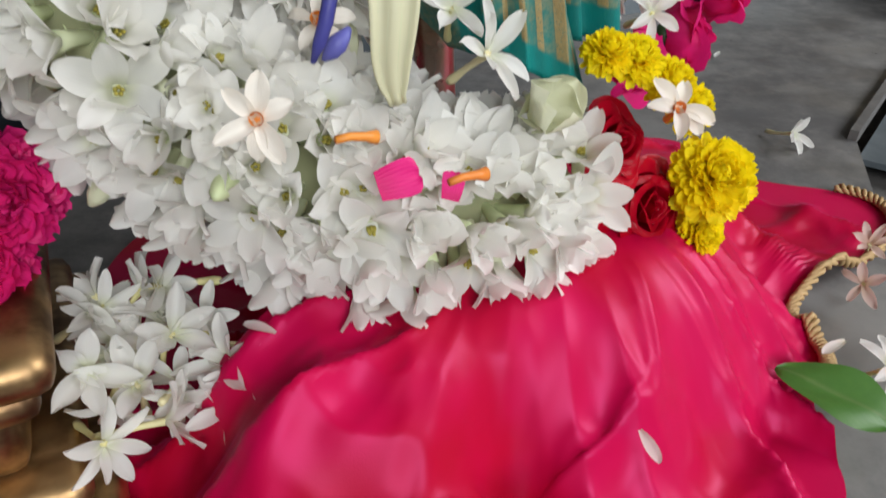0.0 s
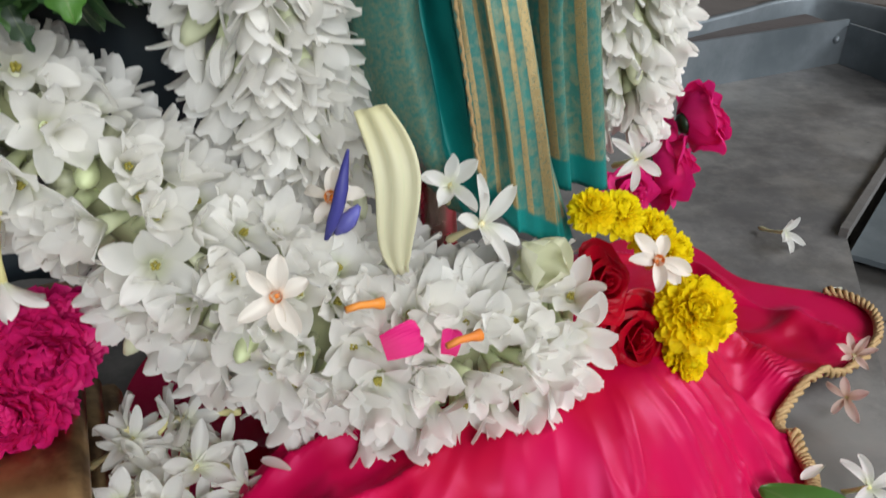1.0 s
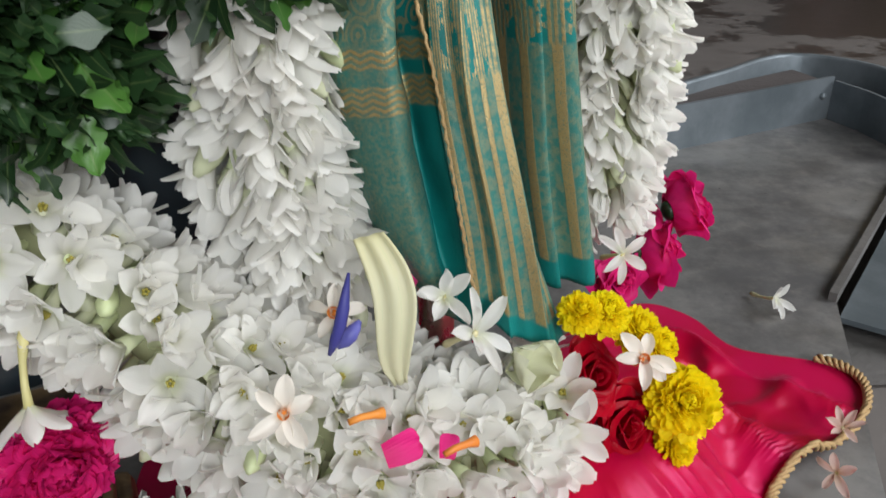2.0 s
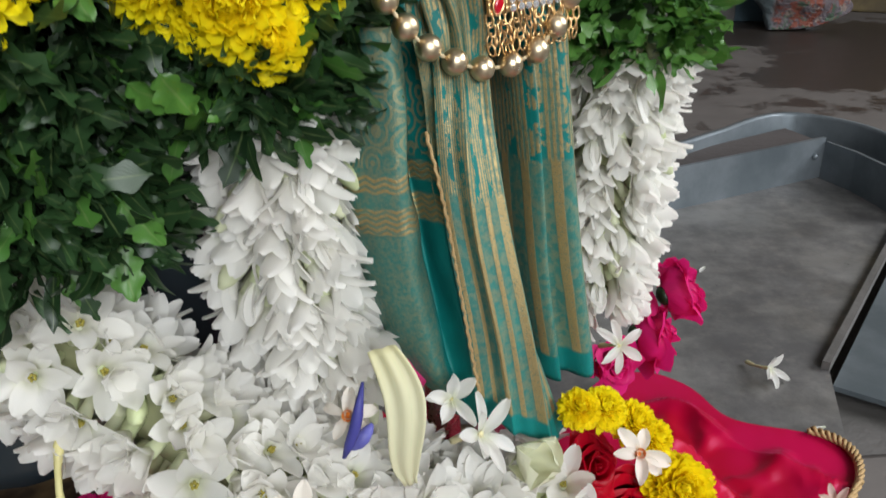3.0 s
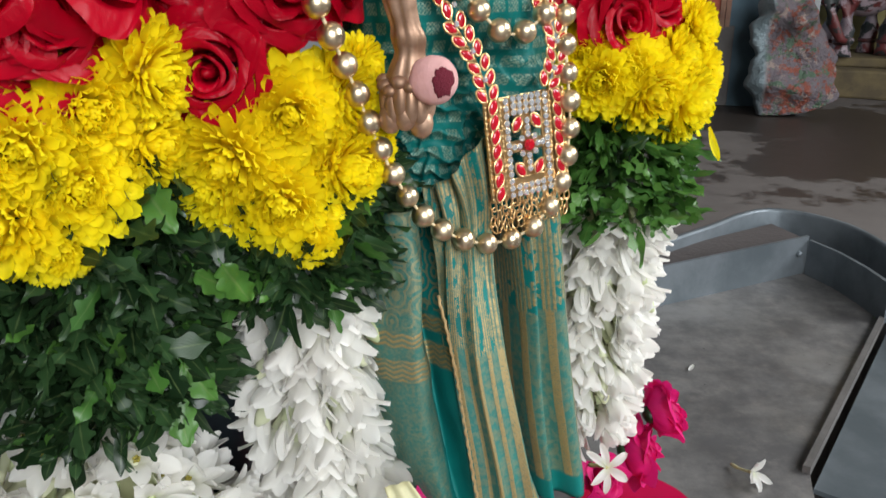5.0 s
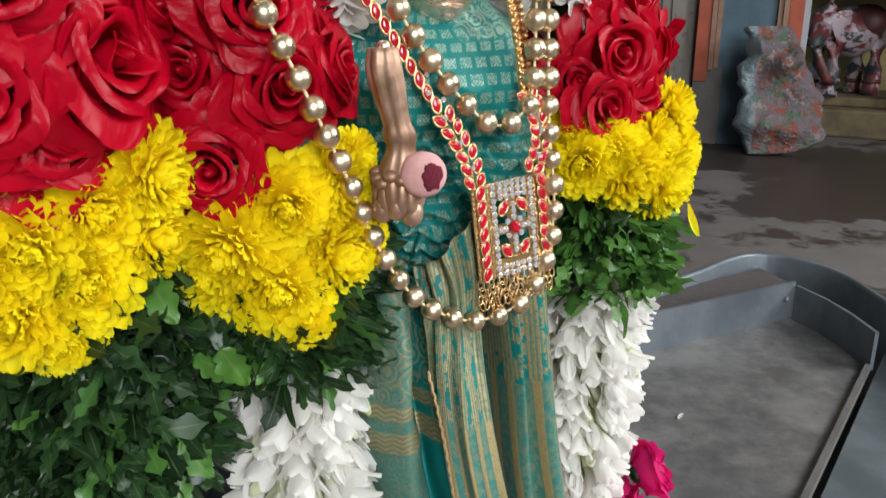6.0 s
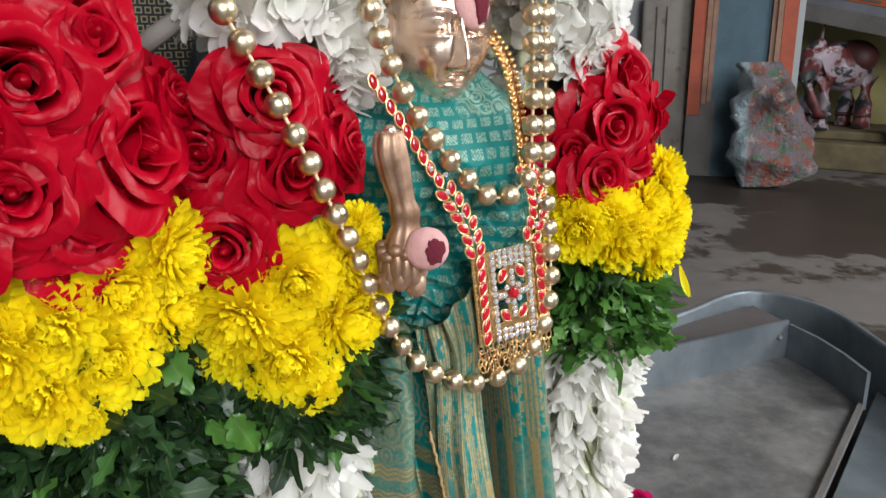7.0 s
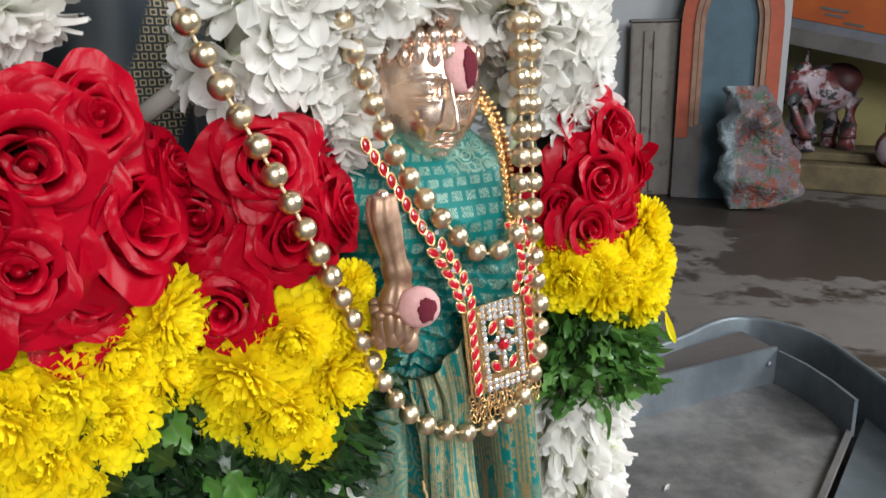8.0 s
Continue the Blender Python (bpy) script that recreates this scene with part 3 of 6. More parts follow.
# ---- storage corner ----
def relief_slab():
    bm = bmesh.new()
    rnd = random.Random(5)
    bumps = [(rnd.uniform(-0.13, 0.15), rnd.uniform(0.05, 0.45), rnd.uniform(0.02, 0.05), rnd.uniform(0.01, 0.035)) for _ in range(34)]

    def edge(v):
        wob = 0.012 * math.sin(17 * v) + 0.008 * math.sin(41 * v + 1)
        wob2 = 0.014 * noise.noise(Vector((9 * v, 3.3, 0))) + 0.008 * noise.noise(Vector((31 * v, 1.3, 0)))
        return -0.115 + 0.14 * max(0, 0.25 - v) + 0.10 * max(0, v - 0.8) + wob + wob2, 0.00 + 0.20 * min(1, v / 0.12) ** 0.6 - 0.24 * max(0, v - 0.42) + 0.05 * max(0, 0.42 - v) + 0.5 * wob - 0.7 * wob2

    def front(s, v):
        a, b = edge(v)
        x, z = a + (b - a) * s, 0.52 * v
        h = sum(k * math.exp(-((x - cx) ** 2 + (z - cz) ** 2) / (2 * r * r)) for cx, cz, r, k in bumps)
        rim = min(s, 1 - s, v, 1 - v)
        return Vector((x, -0.05 - h * min(1, rim * 8), z))

    rows = sheet(bm, 30, 40, front)
    back = [[bm.verts.new((v.co.x, 0.03, v.co.z)) for v in r] for r in rows]
    ring = lambda g: g[0] + [r[-1] for r in g[1:-1]] + g[-1][::-1] + [r[0] for r in g[-2:0:-1]]
    A, B = ring(rows), ring(back)
    for i in range(len(A)):
        j = (i + 1) % len(A)
        bm.faces.new((A[j], A[i], B[i], B[j]))
    for j in range(40):
        for i in range(30):
            bm.faces.new((back[j][i + 1], back[j][i], back[j + 1][i], back[j + 1][i + 1]))
    solid("relief_slab", to_mesh("relief_slab", bm, [RELIEF_PAINT]), "broken painted plaster relief leaning on the wall", "sculpture", pose(1.13, 3.16, GROUND, -9, 0, -6))


def arch_board():
    t = thing("arch_board", "wooden arch board with flaking orange and blue paint", "arch", m=pose(1.075, 3.40, GROUND, -3, 0, -18))
    bm = bmesh.new()
    box(bm, -0.19, 0.205, -0.012, 0.012, 0.0, 1.25, 0.004)
    part("panel", to_mesh("panel", bm, [BLUE_PAINT], False), t, label="dull blue panel")

    def arc(r0, r1, depth, mat, name, z_low):
        bm2 = bmesh.new()
        n = 40
        line = []
        for k in range(n + 1):
            s = k / n
            if s < 0.3:
                line.append((-1, 0.0, z_low + (0.78 - z_low) * s / 0.3))
            elif s > 0.7:
                line.append((1, 0.0, 0.78 - (0.78 - z_low) * (s - 0.7) / 0.3))
            else:
                a = math.pi * (1 - (s - 0.3) / 0.4)
                line.append((math.cos(a), math.sin(a), 0.78))
        prev = None
        for cx, up, z in line:
            quad = []
            for r, y in ((r0, -0.012), (r0, -depth), (r1, -depth), (r1, -0.012)):
                quad.append(bm2.verts.new((0.01 + cx * r, y, z + up * r * 1.6)))
            if prev:
                for i in range(3):
                    bm2.faces.new((prev[i], prev[i + 1], quad[i + 1], quad[i]))
            else:
                bm2.faces.new(quad)
            prev = quad
        bm2.faces.new(prev[::-1])
        part(name, to_mesh(name, bm2, [mat], False), t)

    arc(0.112, 0.131, 0.030, TAN_PAINT, "inner_moulding", 0.34)
    arc(0.133, 0.154, 0.042, TAN_PAINT, "middle_moulding", 0.33)
    arc(0.156, 0.212, 0.034, ORANGE_PAINT, "outer_band", 0.28)
    bm = bmesh.new()
    box(bm, -0.205, -0.08, -0.022, -0.0125, 0.0, 0.345, 0.003)
    part("bare_foot", to_mesh("bare_foot", bm, [GREY_PAINT], False), t, label="bare grey weathered foot")


def old_board():
    t = thing("old_board", "weathered grey wooden door leaf leaning on the wall", "board", m=pose(0.70, 3.50, GROUND, -3, 0, 0))
    bm = bmesh.new()
    box(bm, -0.03, 0.42, -0.015, 0.015, 0, 0.80, 0.012)
    part("panel", to_mesh("panel", bm, [BOARD], False), t)
    for x in (0.03, 0.075, 0.20, 0.26):
        bm = bmesh.new()
        box(bm, x, x + 0.022, -0.026, -0.0145, 0.02, 0.76, 0.003)
        part("batten", to_mesh("batten", bm, [BOARD], False), t)
    bm = bmesh.new()
    box(bm, -0.035, 0.43, -0.02, 0.02, 0.8005, 0.815, 0.004)
    part("top_edge", to_mesh("top_edge", bm, [WOOD_AND_SHADOW], False), t, label="dark top edge")


def elephant_figure():
    bm = bmesh.new()
    ball(bm, (0.07, 0, 0.235), (0.120, 0.095, 0.095), 0, 24, 14)
    ball(bm, (0.10, -0.02, 0.27), (0.075, 0.095, 0.065), 1, 20, 12)
    ball(bm, (-0.07, -0.03, 0.255), (0.062, 0.060, 0.072), 0, 20, 12)
    ball(bm, (-0.075, -0.045, 0.315), (0.034, 0.030, 0.024), 0, 14, 10)
    tube(bm, [Vector(p) for p in ((-0.10, -0.07, 0.25), (-0.135, -0.10, 0.20), (-0.13, -0.11, 0.13), (-0.09, -0.12, 0.07), (-0.05, -0.13, 0.06))], [0.034, 0.028, 0.022, 0.016, 0.012], 12)
    for side in (-1, 1):
        tube(bm, [Vector((-0.105, -0.05 + 0.03 * side, 0.225)), Vector((-0.135, -0.08 + 0.04 * side, 0.19)), Vector((-0.15, -0.11 + 0.04 * side, 0.20))], [0.010, 0.008, 0.002], 8)
    for x, y, h in ((-0.035, -0.06, 0.20), (-0.02, 0.06, 0.20), (0.14, -0.055, 0.20), (0.14, 0.05, 0.20)):
        tube(bm, [Vector((x, y, h)), Vector((x, y, 0.10)), Vector((x - 0.006, y - 0.004, 0.03)), Vector((x - 0.008, y - 0.006, 0.0))], [0.040, 0.030, 0.030, 0.036], 14)
        tube(bm, [Vector((x - 0.006, y - 0.004, 0.045)), Vector((x - 0.006, y - 0.004, 0.058))], [0.034, 0.034], 14, 1)

    def ear(s, v):
        a = 2 * math.pi * s
        r = v * (1 + 0.12 * math.sin(3 * a))
        return Vector((-0.035 + 0.045 * r * math.cos(a), -0.092 - 0.010 * v * math.sin(2 * a), 0.255 + 0.062 * r * math.sin(a)))

    sheet(bm, 24, 5, ear, 0, True)
    tube(bm, [Vector((-0.06, -0.04, 0.33)), Vector((-0.058, -0.04, 0.37)), Vector((-0.05, -0.045, 0.40))], [0.008, 0.005, 0.006], 10)
    for v in bm.verts:
        v.co += 0.006 * noise.noise_vector(v.co * 16)
    solid("elephant_figure", to_mesh("elephant_figure", bm, [FIGURE_PAINT, MAROON_PAINT]), "painted plaster elephant figure on a low step", "figurine", pose(1.63, 3.84, 0.135, 0, 0, 12) @ Matrix.Scale(1.28, 4))


def storage_corner():
    relief_slab()
    arch_board()
    old_board()
    base = pose(1.40, 4.24, GROUND, 0, 0, -34)
    t = thing("low_step", "low ochre masonry step along the wall", "step", m=base, kind="structure")
    bm = bmesh.new()
    box(bm, 0.0, 1.55, -0.42, 0.15, 0.0, 0.13, 0.012)
    part("step_body", to_mesh("step_body", bm, [STEP_PAINT], False), t)
    bm = bmesh.new()
    box(bm, 0.0, 1.55, -0.30, 0.15, 0.131, 0.175, 0.008)
    part("upper_tread", to_mesh("upper_tread", bm, [STEP_PAINT], False), t)
    elephant_figure()
    # 13 degree tilt fits shelf and carton to the camera's view
    slope = base @ pose(-0.1, 0, 0.83, 0, 13, 0)
    t = thing("wall_shelf", "dark grey wooden wall shelf, tilted to fit the camera view", "shelf", m=slope)
    bm = bmesh.new()
    box(bm, -0.15, 1.5, -0.36, 0.15, 0.0, 0.035, 0.004)
    part("board", to_mesh("board", bm, [WOOD_AND_SHADOW], False), t)
    bm = bmesh.new()
    box(bm, -0.15, 1.5, -0.385, -0.361, -0.035, 0.045, 0.004)
    part("front_lip", to_mesh("front_lip", bm, [WOOD_AND_SHADOW], False), t)
    t = thing("carton", "orange carton with a blue-grey side on the shelf", "box", m=slope @ pose(0.22, -0.30, 0.036, 0, 0, 0))
    bm = bmesh.new()
    box(bm, 0.0, 0.75, 0.0, 0.25, 0.0, 0.34, 0.004)
    part("body", to_mesh("body", bm, [BLUE_GREY], False), t)
    bm = bmesh.new()
    box(bm, 0.05, 0.74, -0.004, -0.0005, 0.05, 0.33, 0.0)
    part("label", to_mesh("label", bm, [ORANGE_CARD], False), t, label="orange printed label")
    for x, z, w in ((0.30, 0.11, 0.13), (0.33, 0.085, 0.08), (0.42, 0.06, 0.09)):
        bm = bmesh.new()
        box(bm, x, x + w, -0.007, -0.0045, z, z + 0.012)
        part("print_bar", to_mesh("print_bar", bm, [WOOD_AND_SHADOW], False), t)
    bm = bmesh.new()
    ball(bm, (0, 0, 0.09), (0.08, 0.06, 0.09), 0, 16, 10)
    ball(bm, (0.0, 0, 0.19), (0.05, 0.045, 0.05), 0, 16, 10)
    solid("seated_figure", to_mesh("seated_figure", bm, [FIGURE_PAINT]), "small painted plaster figure on the step", "figurine", base @ pose(0.83, -0.37, 0.13))


storage_corner()

# ---- flowers ----
def petal(bm, length, width, r0, z0, a0, a1, cup, yaw, nu=4, nv=6, wide=0.6, base=0.3, mat=0, ruffle=0.0, rnd=random, notch=0.0, tip=2.0):
    """One petal: it leaves the axis at radius r0 and height z0, rising a0 degrees, and bends to a1 at its rounded tip. wide: how far out it is widest."""
    ph = rnd.uniform(0, 6.28)
    steps = [1 - (1 - j / nv) ** 1.5 for j in range(nv + 1)]
    prof, r, z = [], r0, z0
    for j, v in enumerate(steps):
        a = radians(a0 + (a1 - a0) * v)
        if j:
            r += math.cos(a) * length * (v - steps[j - 1])
            z += math.sin(a) * length * (v - steps[j - 1])
        prof.append((r, z, a))
    turn = Matrix.Rotation(yaw, 3, "Z")

    def fn(s, t):
        j = round(t * nv)
        v = steps[j]
        rr, zz, a = prof[j]
        x = 2 * s - 1
        if v < wide:
            w = base + (1 - base) * math.sin(math.pi / 2 * v / wide)
        else:
            w = max(0.05, 1 - ((v - wide) / (1 - wide)) ** tip) ** (1 / tip)
        w *= width / 2
        lift = cup * width * x * x * 0.5 + ruffle * width * math.sin(ph + 5 * x + 4 * v) * v
        back = -notch * length * (1 - abs(x)) * max(0.0, v - 0.8) / 0.2
        rr, zz = rr + back * math.cos(a), zz + back * math.sin(a)
        return turn @ Vector((rr - math.sin(a) * lift, x * w, zz + math.cos(a) * lift))

    sheet(bm, nu, nv, fn, mat)


def tuberose(style, seed):
    """A waxy white tuberose floret, as its green tube and its petals."""
    rnd = random.Random(seed)
    a0, a1, n = {"open": (66, 8, 6), "half": (82, 44, 6), "bud": (89, 94, 5), "double": (62, 12, 6)}[style]
    full = style == "double"
    made = []

    def one(bm, i, ring, lift, k, broad, turn):
        petal(bm, rnd.uniform(0.0195, 0.0235) * k, rnd.uniform(0.0088, 0.0110) * k * broad, 0.0022 - 0.0005 * ring, 0.0006 * ring, a0 + lift * 0.5 + rnd.uniform(-6, 6), a1 + lift + rnd.uniform(-12, 12),
              rnd.uniform(0.2, 0.38), i * math.pi / 3 + turn + rnd.uniform(-0.12, 0.12), wide=0.62 if full else 0.58, base=0.40 if full else 0.34, rnd=rnd, ruffle=0.0 if full else 0.015, nv=7, tip=2.3 if full else 1.8)

    for i in range(n):
        ring = 0 if full else i % 2
        bm = bmesh.new()
        one(bm, i, ring, 12 * ring, 1 - 0.1 * ring, 1.22 if full else 1.08, 0.0)
        made.append(to_mesh("petal", bm, [WHITE_PETAL]))
    if full:
        # inner whorls of a double floret
        bm = bmesh.new()
        for ring, lift, k in ((1, 26, 0.86), (2, 52, 0.66)):
            for i in range(6 - ring):
                one(bm, i * 6 / (6 - ring), ring, lift, k, 1.15, 0.5 * ring)
        made.append(to_mesh("inner_petals", bm, [WHITE_PETAL]))
    bend = rnd.uniform(-0.006, 0.006)
    bm = bmesh.new()
    tube(bm, [Vector((bend * t * t, 0, 0.0015 - 0.030 * t)) for t in (0, 0.25, 0.5, 0.75, 1)], [0.0036, 0.0029, 0.0025, 0.0026, 0.0034], 8, 0)
    if style in ("open", "half"):
        for i in range(5):
            a = i * 1.257
            ball(bm, (0.0011 * math.cos(a), 0.0011 * math.sin(a), 0.0042 + 0.0006 * (i % 2)), (0.0008, 0.0008, 0.0018), 1, 6, 4)
    return to_mesh("floret_tube", bm, [BUD_GREEN, POLLEN]), made


def closed_bud(seed):
    """An unopened greenish tuberose bud."""
    rnd = random.Random(seed)
    bm = bmesh.new()
    b = rnd.uniform(-0.005, 0.005)
    tube(bm, [Vector((b * t * t, 0, 0.018 - 0.046 * t)) for t in (0, 0.08, 0.2, 0.35, 0.5, 0.7, 1)], [0.0012, 0.0034, 0.0046, 0.0042, 0.0030, 0.0025, 0.0030], 10)
    return to_mesh("closed_bud", bm, [BUD_GREEN])


def chrysanthemum(seed, layers=12, mat=None, width=0.0066, ruffle=0.0, notch=0.05):
    """A full round bloom, as its green cup and its joined strap petals set all over a small dome."""
    rnd = random.Random(seed)
    bm = bmesh.new()
    for k in range(layers):
        t = k / (layers - 1)
        th = radians(112 - 106 * t)
        n = round(5 + 21 * math.sin(th))
        for i in range(n):
            a0 = 90 - math.degrees(th) + rnd.uniform(-13, 13)
            curl = -10 + 40 * t if t < 0.9 else 10
            petal(bm, (0.0172 - 0.0066 * t) * rnd.uniform(0.82, 1.12), width * (1 - 0.22 * t) * rnd.uniform(0.8, 1.15), 0.0085 * math.sin(th), 0.001 + 0.0080 * math.cos(th), a0, a0 + curl + rnd.uniform(-12, 12),
                  rnd.uniform(0.35, 0.8), (i + 0.5 * (k % 2)) * 2 * math.pi / n + rnd.uniform(-0.10, 0.10), nu=2, nv=5, wide=0.70, base=0.5, rnd=rnd, notch=notch, ruffle=ruffle, tip=2.2)
    ball(bm, (0, 0, 0.001), (0.0090, 0.0090, 0.0085), 0, 12, 8)
    petals = to_mesh("petals", bm, [mat or YELLOW_PETAL])
    bm = bmesh.new()
    ball(bm, (0, 0, -0.006), (0.009, 0.009, 0.006), 0, 10, 6)
    return to_mesh("chrysanthemum_cup", bm, [LEAF]), [petals]


def rose(seed, mat, petals=13, frill=0.05):
    """A rose, as its calyx and its petals: wrapped round one another, their lips rolled back and crumpled."""
    rnd = random.Random(seed)
    made = []
    for i in range(petals):
        t = i / (petals - 1)
        yaw = i * 2.4 + rnd.uniform(-0.5, 0.5)
        half = radians(140 - 62 * t)
        ht = 0.0225 + 0.003 * math.sin(3 * t) - 0.0105 * t * t
        r_low, r_mid = 0.002 + 0.008 * t, 0.0026 + 0.0195 * t ** 0.92
        flare = 0.0010 + 0.0075 * t ** 1.2
        ph, ph2 = rnd.uniform(0, 6.28), rnd.uniform(0, 6.28)
        lip = 0.0045 - 0.0080 * t + rnd.uniform(-0.0012, 0.0012)
        peak = rnd.uniform(0.05, 0.25)
        dent = rnd.uniform(-0.08, 0.10)
        seat = Vector((rnd.uniform(0, 50), rnd.uniform(0, 50), 0))

        def fn(s, v):
            x = 2 * s - 1
            x *= 1 - 0.55 * max(0.0, (v - 0.5) / 0.5) ** 2.2
            a = yaw + half * x * (0.5 + 0.5 * math.sin(math.pi * min(1, 0.12 + 0.55 * v)))
            top = ht * (1 - (0.14 + peak) * abs(x) ** 2.2 - dent * math.exp(-(x / 0.25) ** 2) * v)
            k = min(1, v / 0.62)
            r, z = r_low + (r_mid - r_low) * math.sin(k * math.pi / 2), top * k * (0.70 + 0.30 * k)
            if v > 0.62:
                k = (v - 0.62) / 0.38
                r, z = r + flare * k ** 1.2, z + lip * k * (1 - 0.3 * k)
            if v > 0.86:
                k = (v - 0.86) / 0.14
                r, z = r + 0.0005 * k, z - 0.0006 * k * k
            r = r * (1 + 0.10 * x) + frill * 0.040 * math.sin(ph + 4.5 * x) * v * v * (0.3 + t)
            z += frill * 0.045 * math.sin(ph2 + 4 * x) * v * v
            p = Vector((r * math.cos(a), r * math.sin(a), z - 0.012))
            w = v * (0.35 + 0.65 * t)
            return p + 0.0036 * w * noise.noise_vector(p * 60 + seat) + 0.0008 * w * noise.noise_vector(p * 190 + seat)

        bm = bmesh.new()
        sheet(bm, 16, 14, fn, 0)
        made.append(to_mesh("petal", bm, [mat]))
    bm = bmesh.new()
    ball(bm, (0, 0, -0.012), (0.008, 0.008, 0.005), 0, 10, 6)
    ball(bm, (0, 0, 0.002), (0.0034, 0.0034, 0.0125), 1, 10, 8)
    return to_mesh("calyx", bm, [LEAF, mat]), made


def star_flower(seed, mat, tube_mat, petals=6, length=0.016, width=0.0072, droop=-6, stalk=0.018, eye=None):
    """A small jasmine, as its thin tube and its petals."""
    rnd = random.Random(seed)
    made = []
    for i in range(petals):
        bm = bmesh.new()
        petal(bm, length * rnd.uniform(0.8, 1.12), width * rnd.uniform(0.8, 1.15), 0.0012, 0, 42 + rnd.uniform(-16, 16), droop + rnd.uniform(-45, 35), rnd.uniform(0.2, 0.9),
              i * 2 * math.pi / petals + rnd.uniform(-0.3, 0.3), wide=0.55, base=0.28, nv=8, rnd=rnd, ruffle=0.10, tip=1.7)
        made.append(to_mesh("petal", bm, [mat]))
    b = rnd.uniform(-0.005, 0.005)
    bm = bmesh.new()
    tube(bm, [Vector((b * t * t, 0, 0.001 - stalk * t)) for t in (0, 0.3, 0.6, 0.9, 1)], [0.0016, 0.0012, 0.0012, 0.0019, 0.0015], 8, 0)
    if eye:
        tube(bm, [Vector((0, 0, 0)), Vector((0, 0, 0.0042))], [0.0019, 0.0028], 12, 0, False)
    return to_mesh("stalk", bm, [tube_mat]), made


def set_flower(name, flower, parent, m):
    """A flower made of a base and petals, as a part of parent."""
    base, petals = flower
    ob = part(name, base, parent, m)
    for p in petals:
        q = part("petals" if len(petals) == 1 else "petal", p, ob)
        if len(petals) == 1:
            tagged(q, kind="stuff")
    return ob


JOINED = {}


def joined(flower):
    """The same flower with its petals in one mesh, for the far side of a garland."""
    key = flower[0].name
    if key not in JOINED:
        bm = bmesh.new()
        for me in flower[1]:
            bm.from_mesh(me)
        JOINED[key] = flower[0], [to_mesh("petals", bm, [WHITE_PETAL])]
    return JOINED[key]


TUBEROSES = [tuberose("open", 1), tuberose("open", 2), tuberose("half", 3), tuberose("half", 4), tuberose("double", 5), tuberose("half", 6), tuberose("bud", 7), tuberose("half", 8)]
HEAP = [TUBEROSES[k] for k in (0, 1, 2, 3, 0, 5, 7)]
STRAND = [TUBEROSES[k] for k in (2, 3, 5, 6, 7, 2, 3, 5)]
DOUBLES = [tuberose("double", s) for s in (11, 12, 13)] + [tuberose("half", 14)]
BUDS = [closed_bud(21), closed_bud(22)]
MUMS = [chrysanthemum(31), chrysanthemum(32), chrysanthemum(33, 11)]
FULL_MUM = chrysanthemum(37, 10, None, 0.0078)
CARNATIONS = [chrysanthemum(35, 9, PINK_PETAL, 0.0125, 0.16, 0.12), chrysanthemum(36, 9, PINK_PETAL, 0.0115, 0.2, 0.14)]
ROSES = [rose(41, RED_PETAL), rose(42, RED_PETAL, 15), rose(43, RED_PETAL, 12, 0.08), rose(44, RED_PETAL, 14, 0.07)]
PINK_ROSES = [rose(51, PINK_PETAL, 17, 0.12), rose(52, PINK_PETAL, 18, 0.14)]
JASMINES = [star_flower(61, WHITE_PETAL, STALK_CREAM, 6, 0.017, 0.0062, stalk=0.026), star_flower(62, WHITE_PETAL, STALK_CREAM, 7, 0.017, 0.0060, 18, 0.026), star_flower(63, WHITE_PETAL, STALK_CREAM, 5, 0.016, 0.0080, 30, 0.024)]
FADED_JASMINES = [star_flower(68, FADED_PETAL, STALK_CREAM, 5, 0.016, 0.0062, -20, 0.022), star_flower(69, FADED_PETAL, STALK_CREAM, 6, 0.015, 0.0056, 30, 0.024)]
CORAL_JASMINE = star_flower(66, CREAM_PETAL, ORANGE_TUBE, 6, 0.0165, 0.0082, -14, 0.013, eye=True)
WILTED_JASMINE = star_flower(67, CREAM_PETAL, ORANGE_TUBE, 5, 0.014, 0.006, -50, 0.012, eye=True)


def lobed_leaf(seed, length=0.045, width=0.030, mat=None, lobes=3.5):
    rnd = random.Random(seed)
    bm = bmesh.new()

    def fn(s, v):
        x = 2 * s - 1
        w = width / 2 * (0.05 + math.sin(math.pi * v ** 0.8) ** 0.7 * (0.62 + 0.38 * abs(math.sin(lobes * math.pi * v + 0.4))))
        return Vector((x * w, v * length, 0.16 * abs(x) * w - 0.22 * length * v * v + 0.0012 * math.sin(9 * v + 4 * x)))

    sheet(bm, 6, 20, fn)
    tube(bm, [Vector((0, -0.012, 0.002)), Vector((0, 0.0, 0))], [0.0011, 0.0009], 6)
    return to_mesh("leaf", bm, [mat or LEAF])


LOBED = [lobed_leaf(71), lobed_leaf(72, 0.038, 0.026), lobed_leaf(73, 0.042, 0.028, LEAF_BRIGHT)]


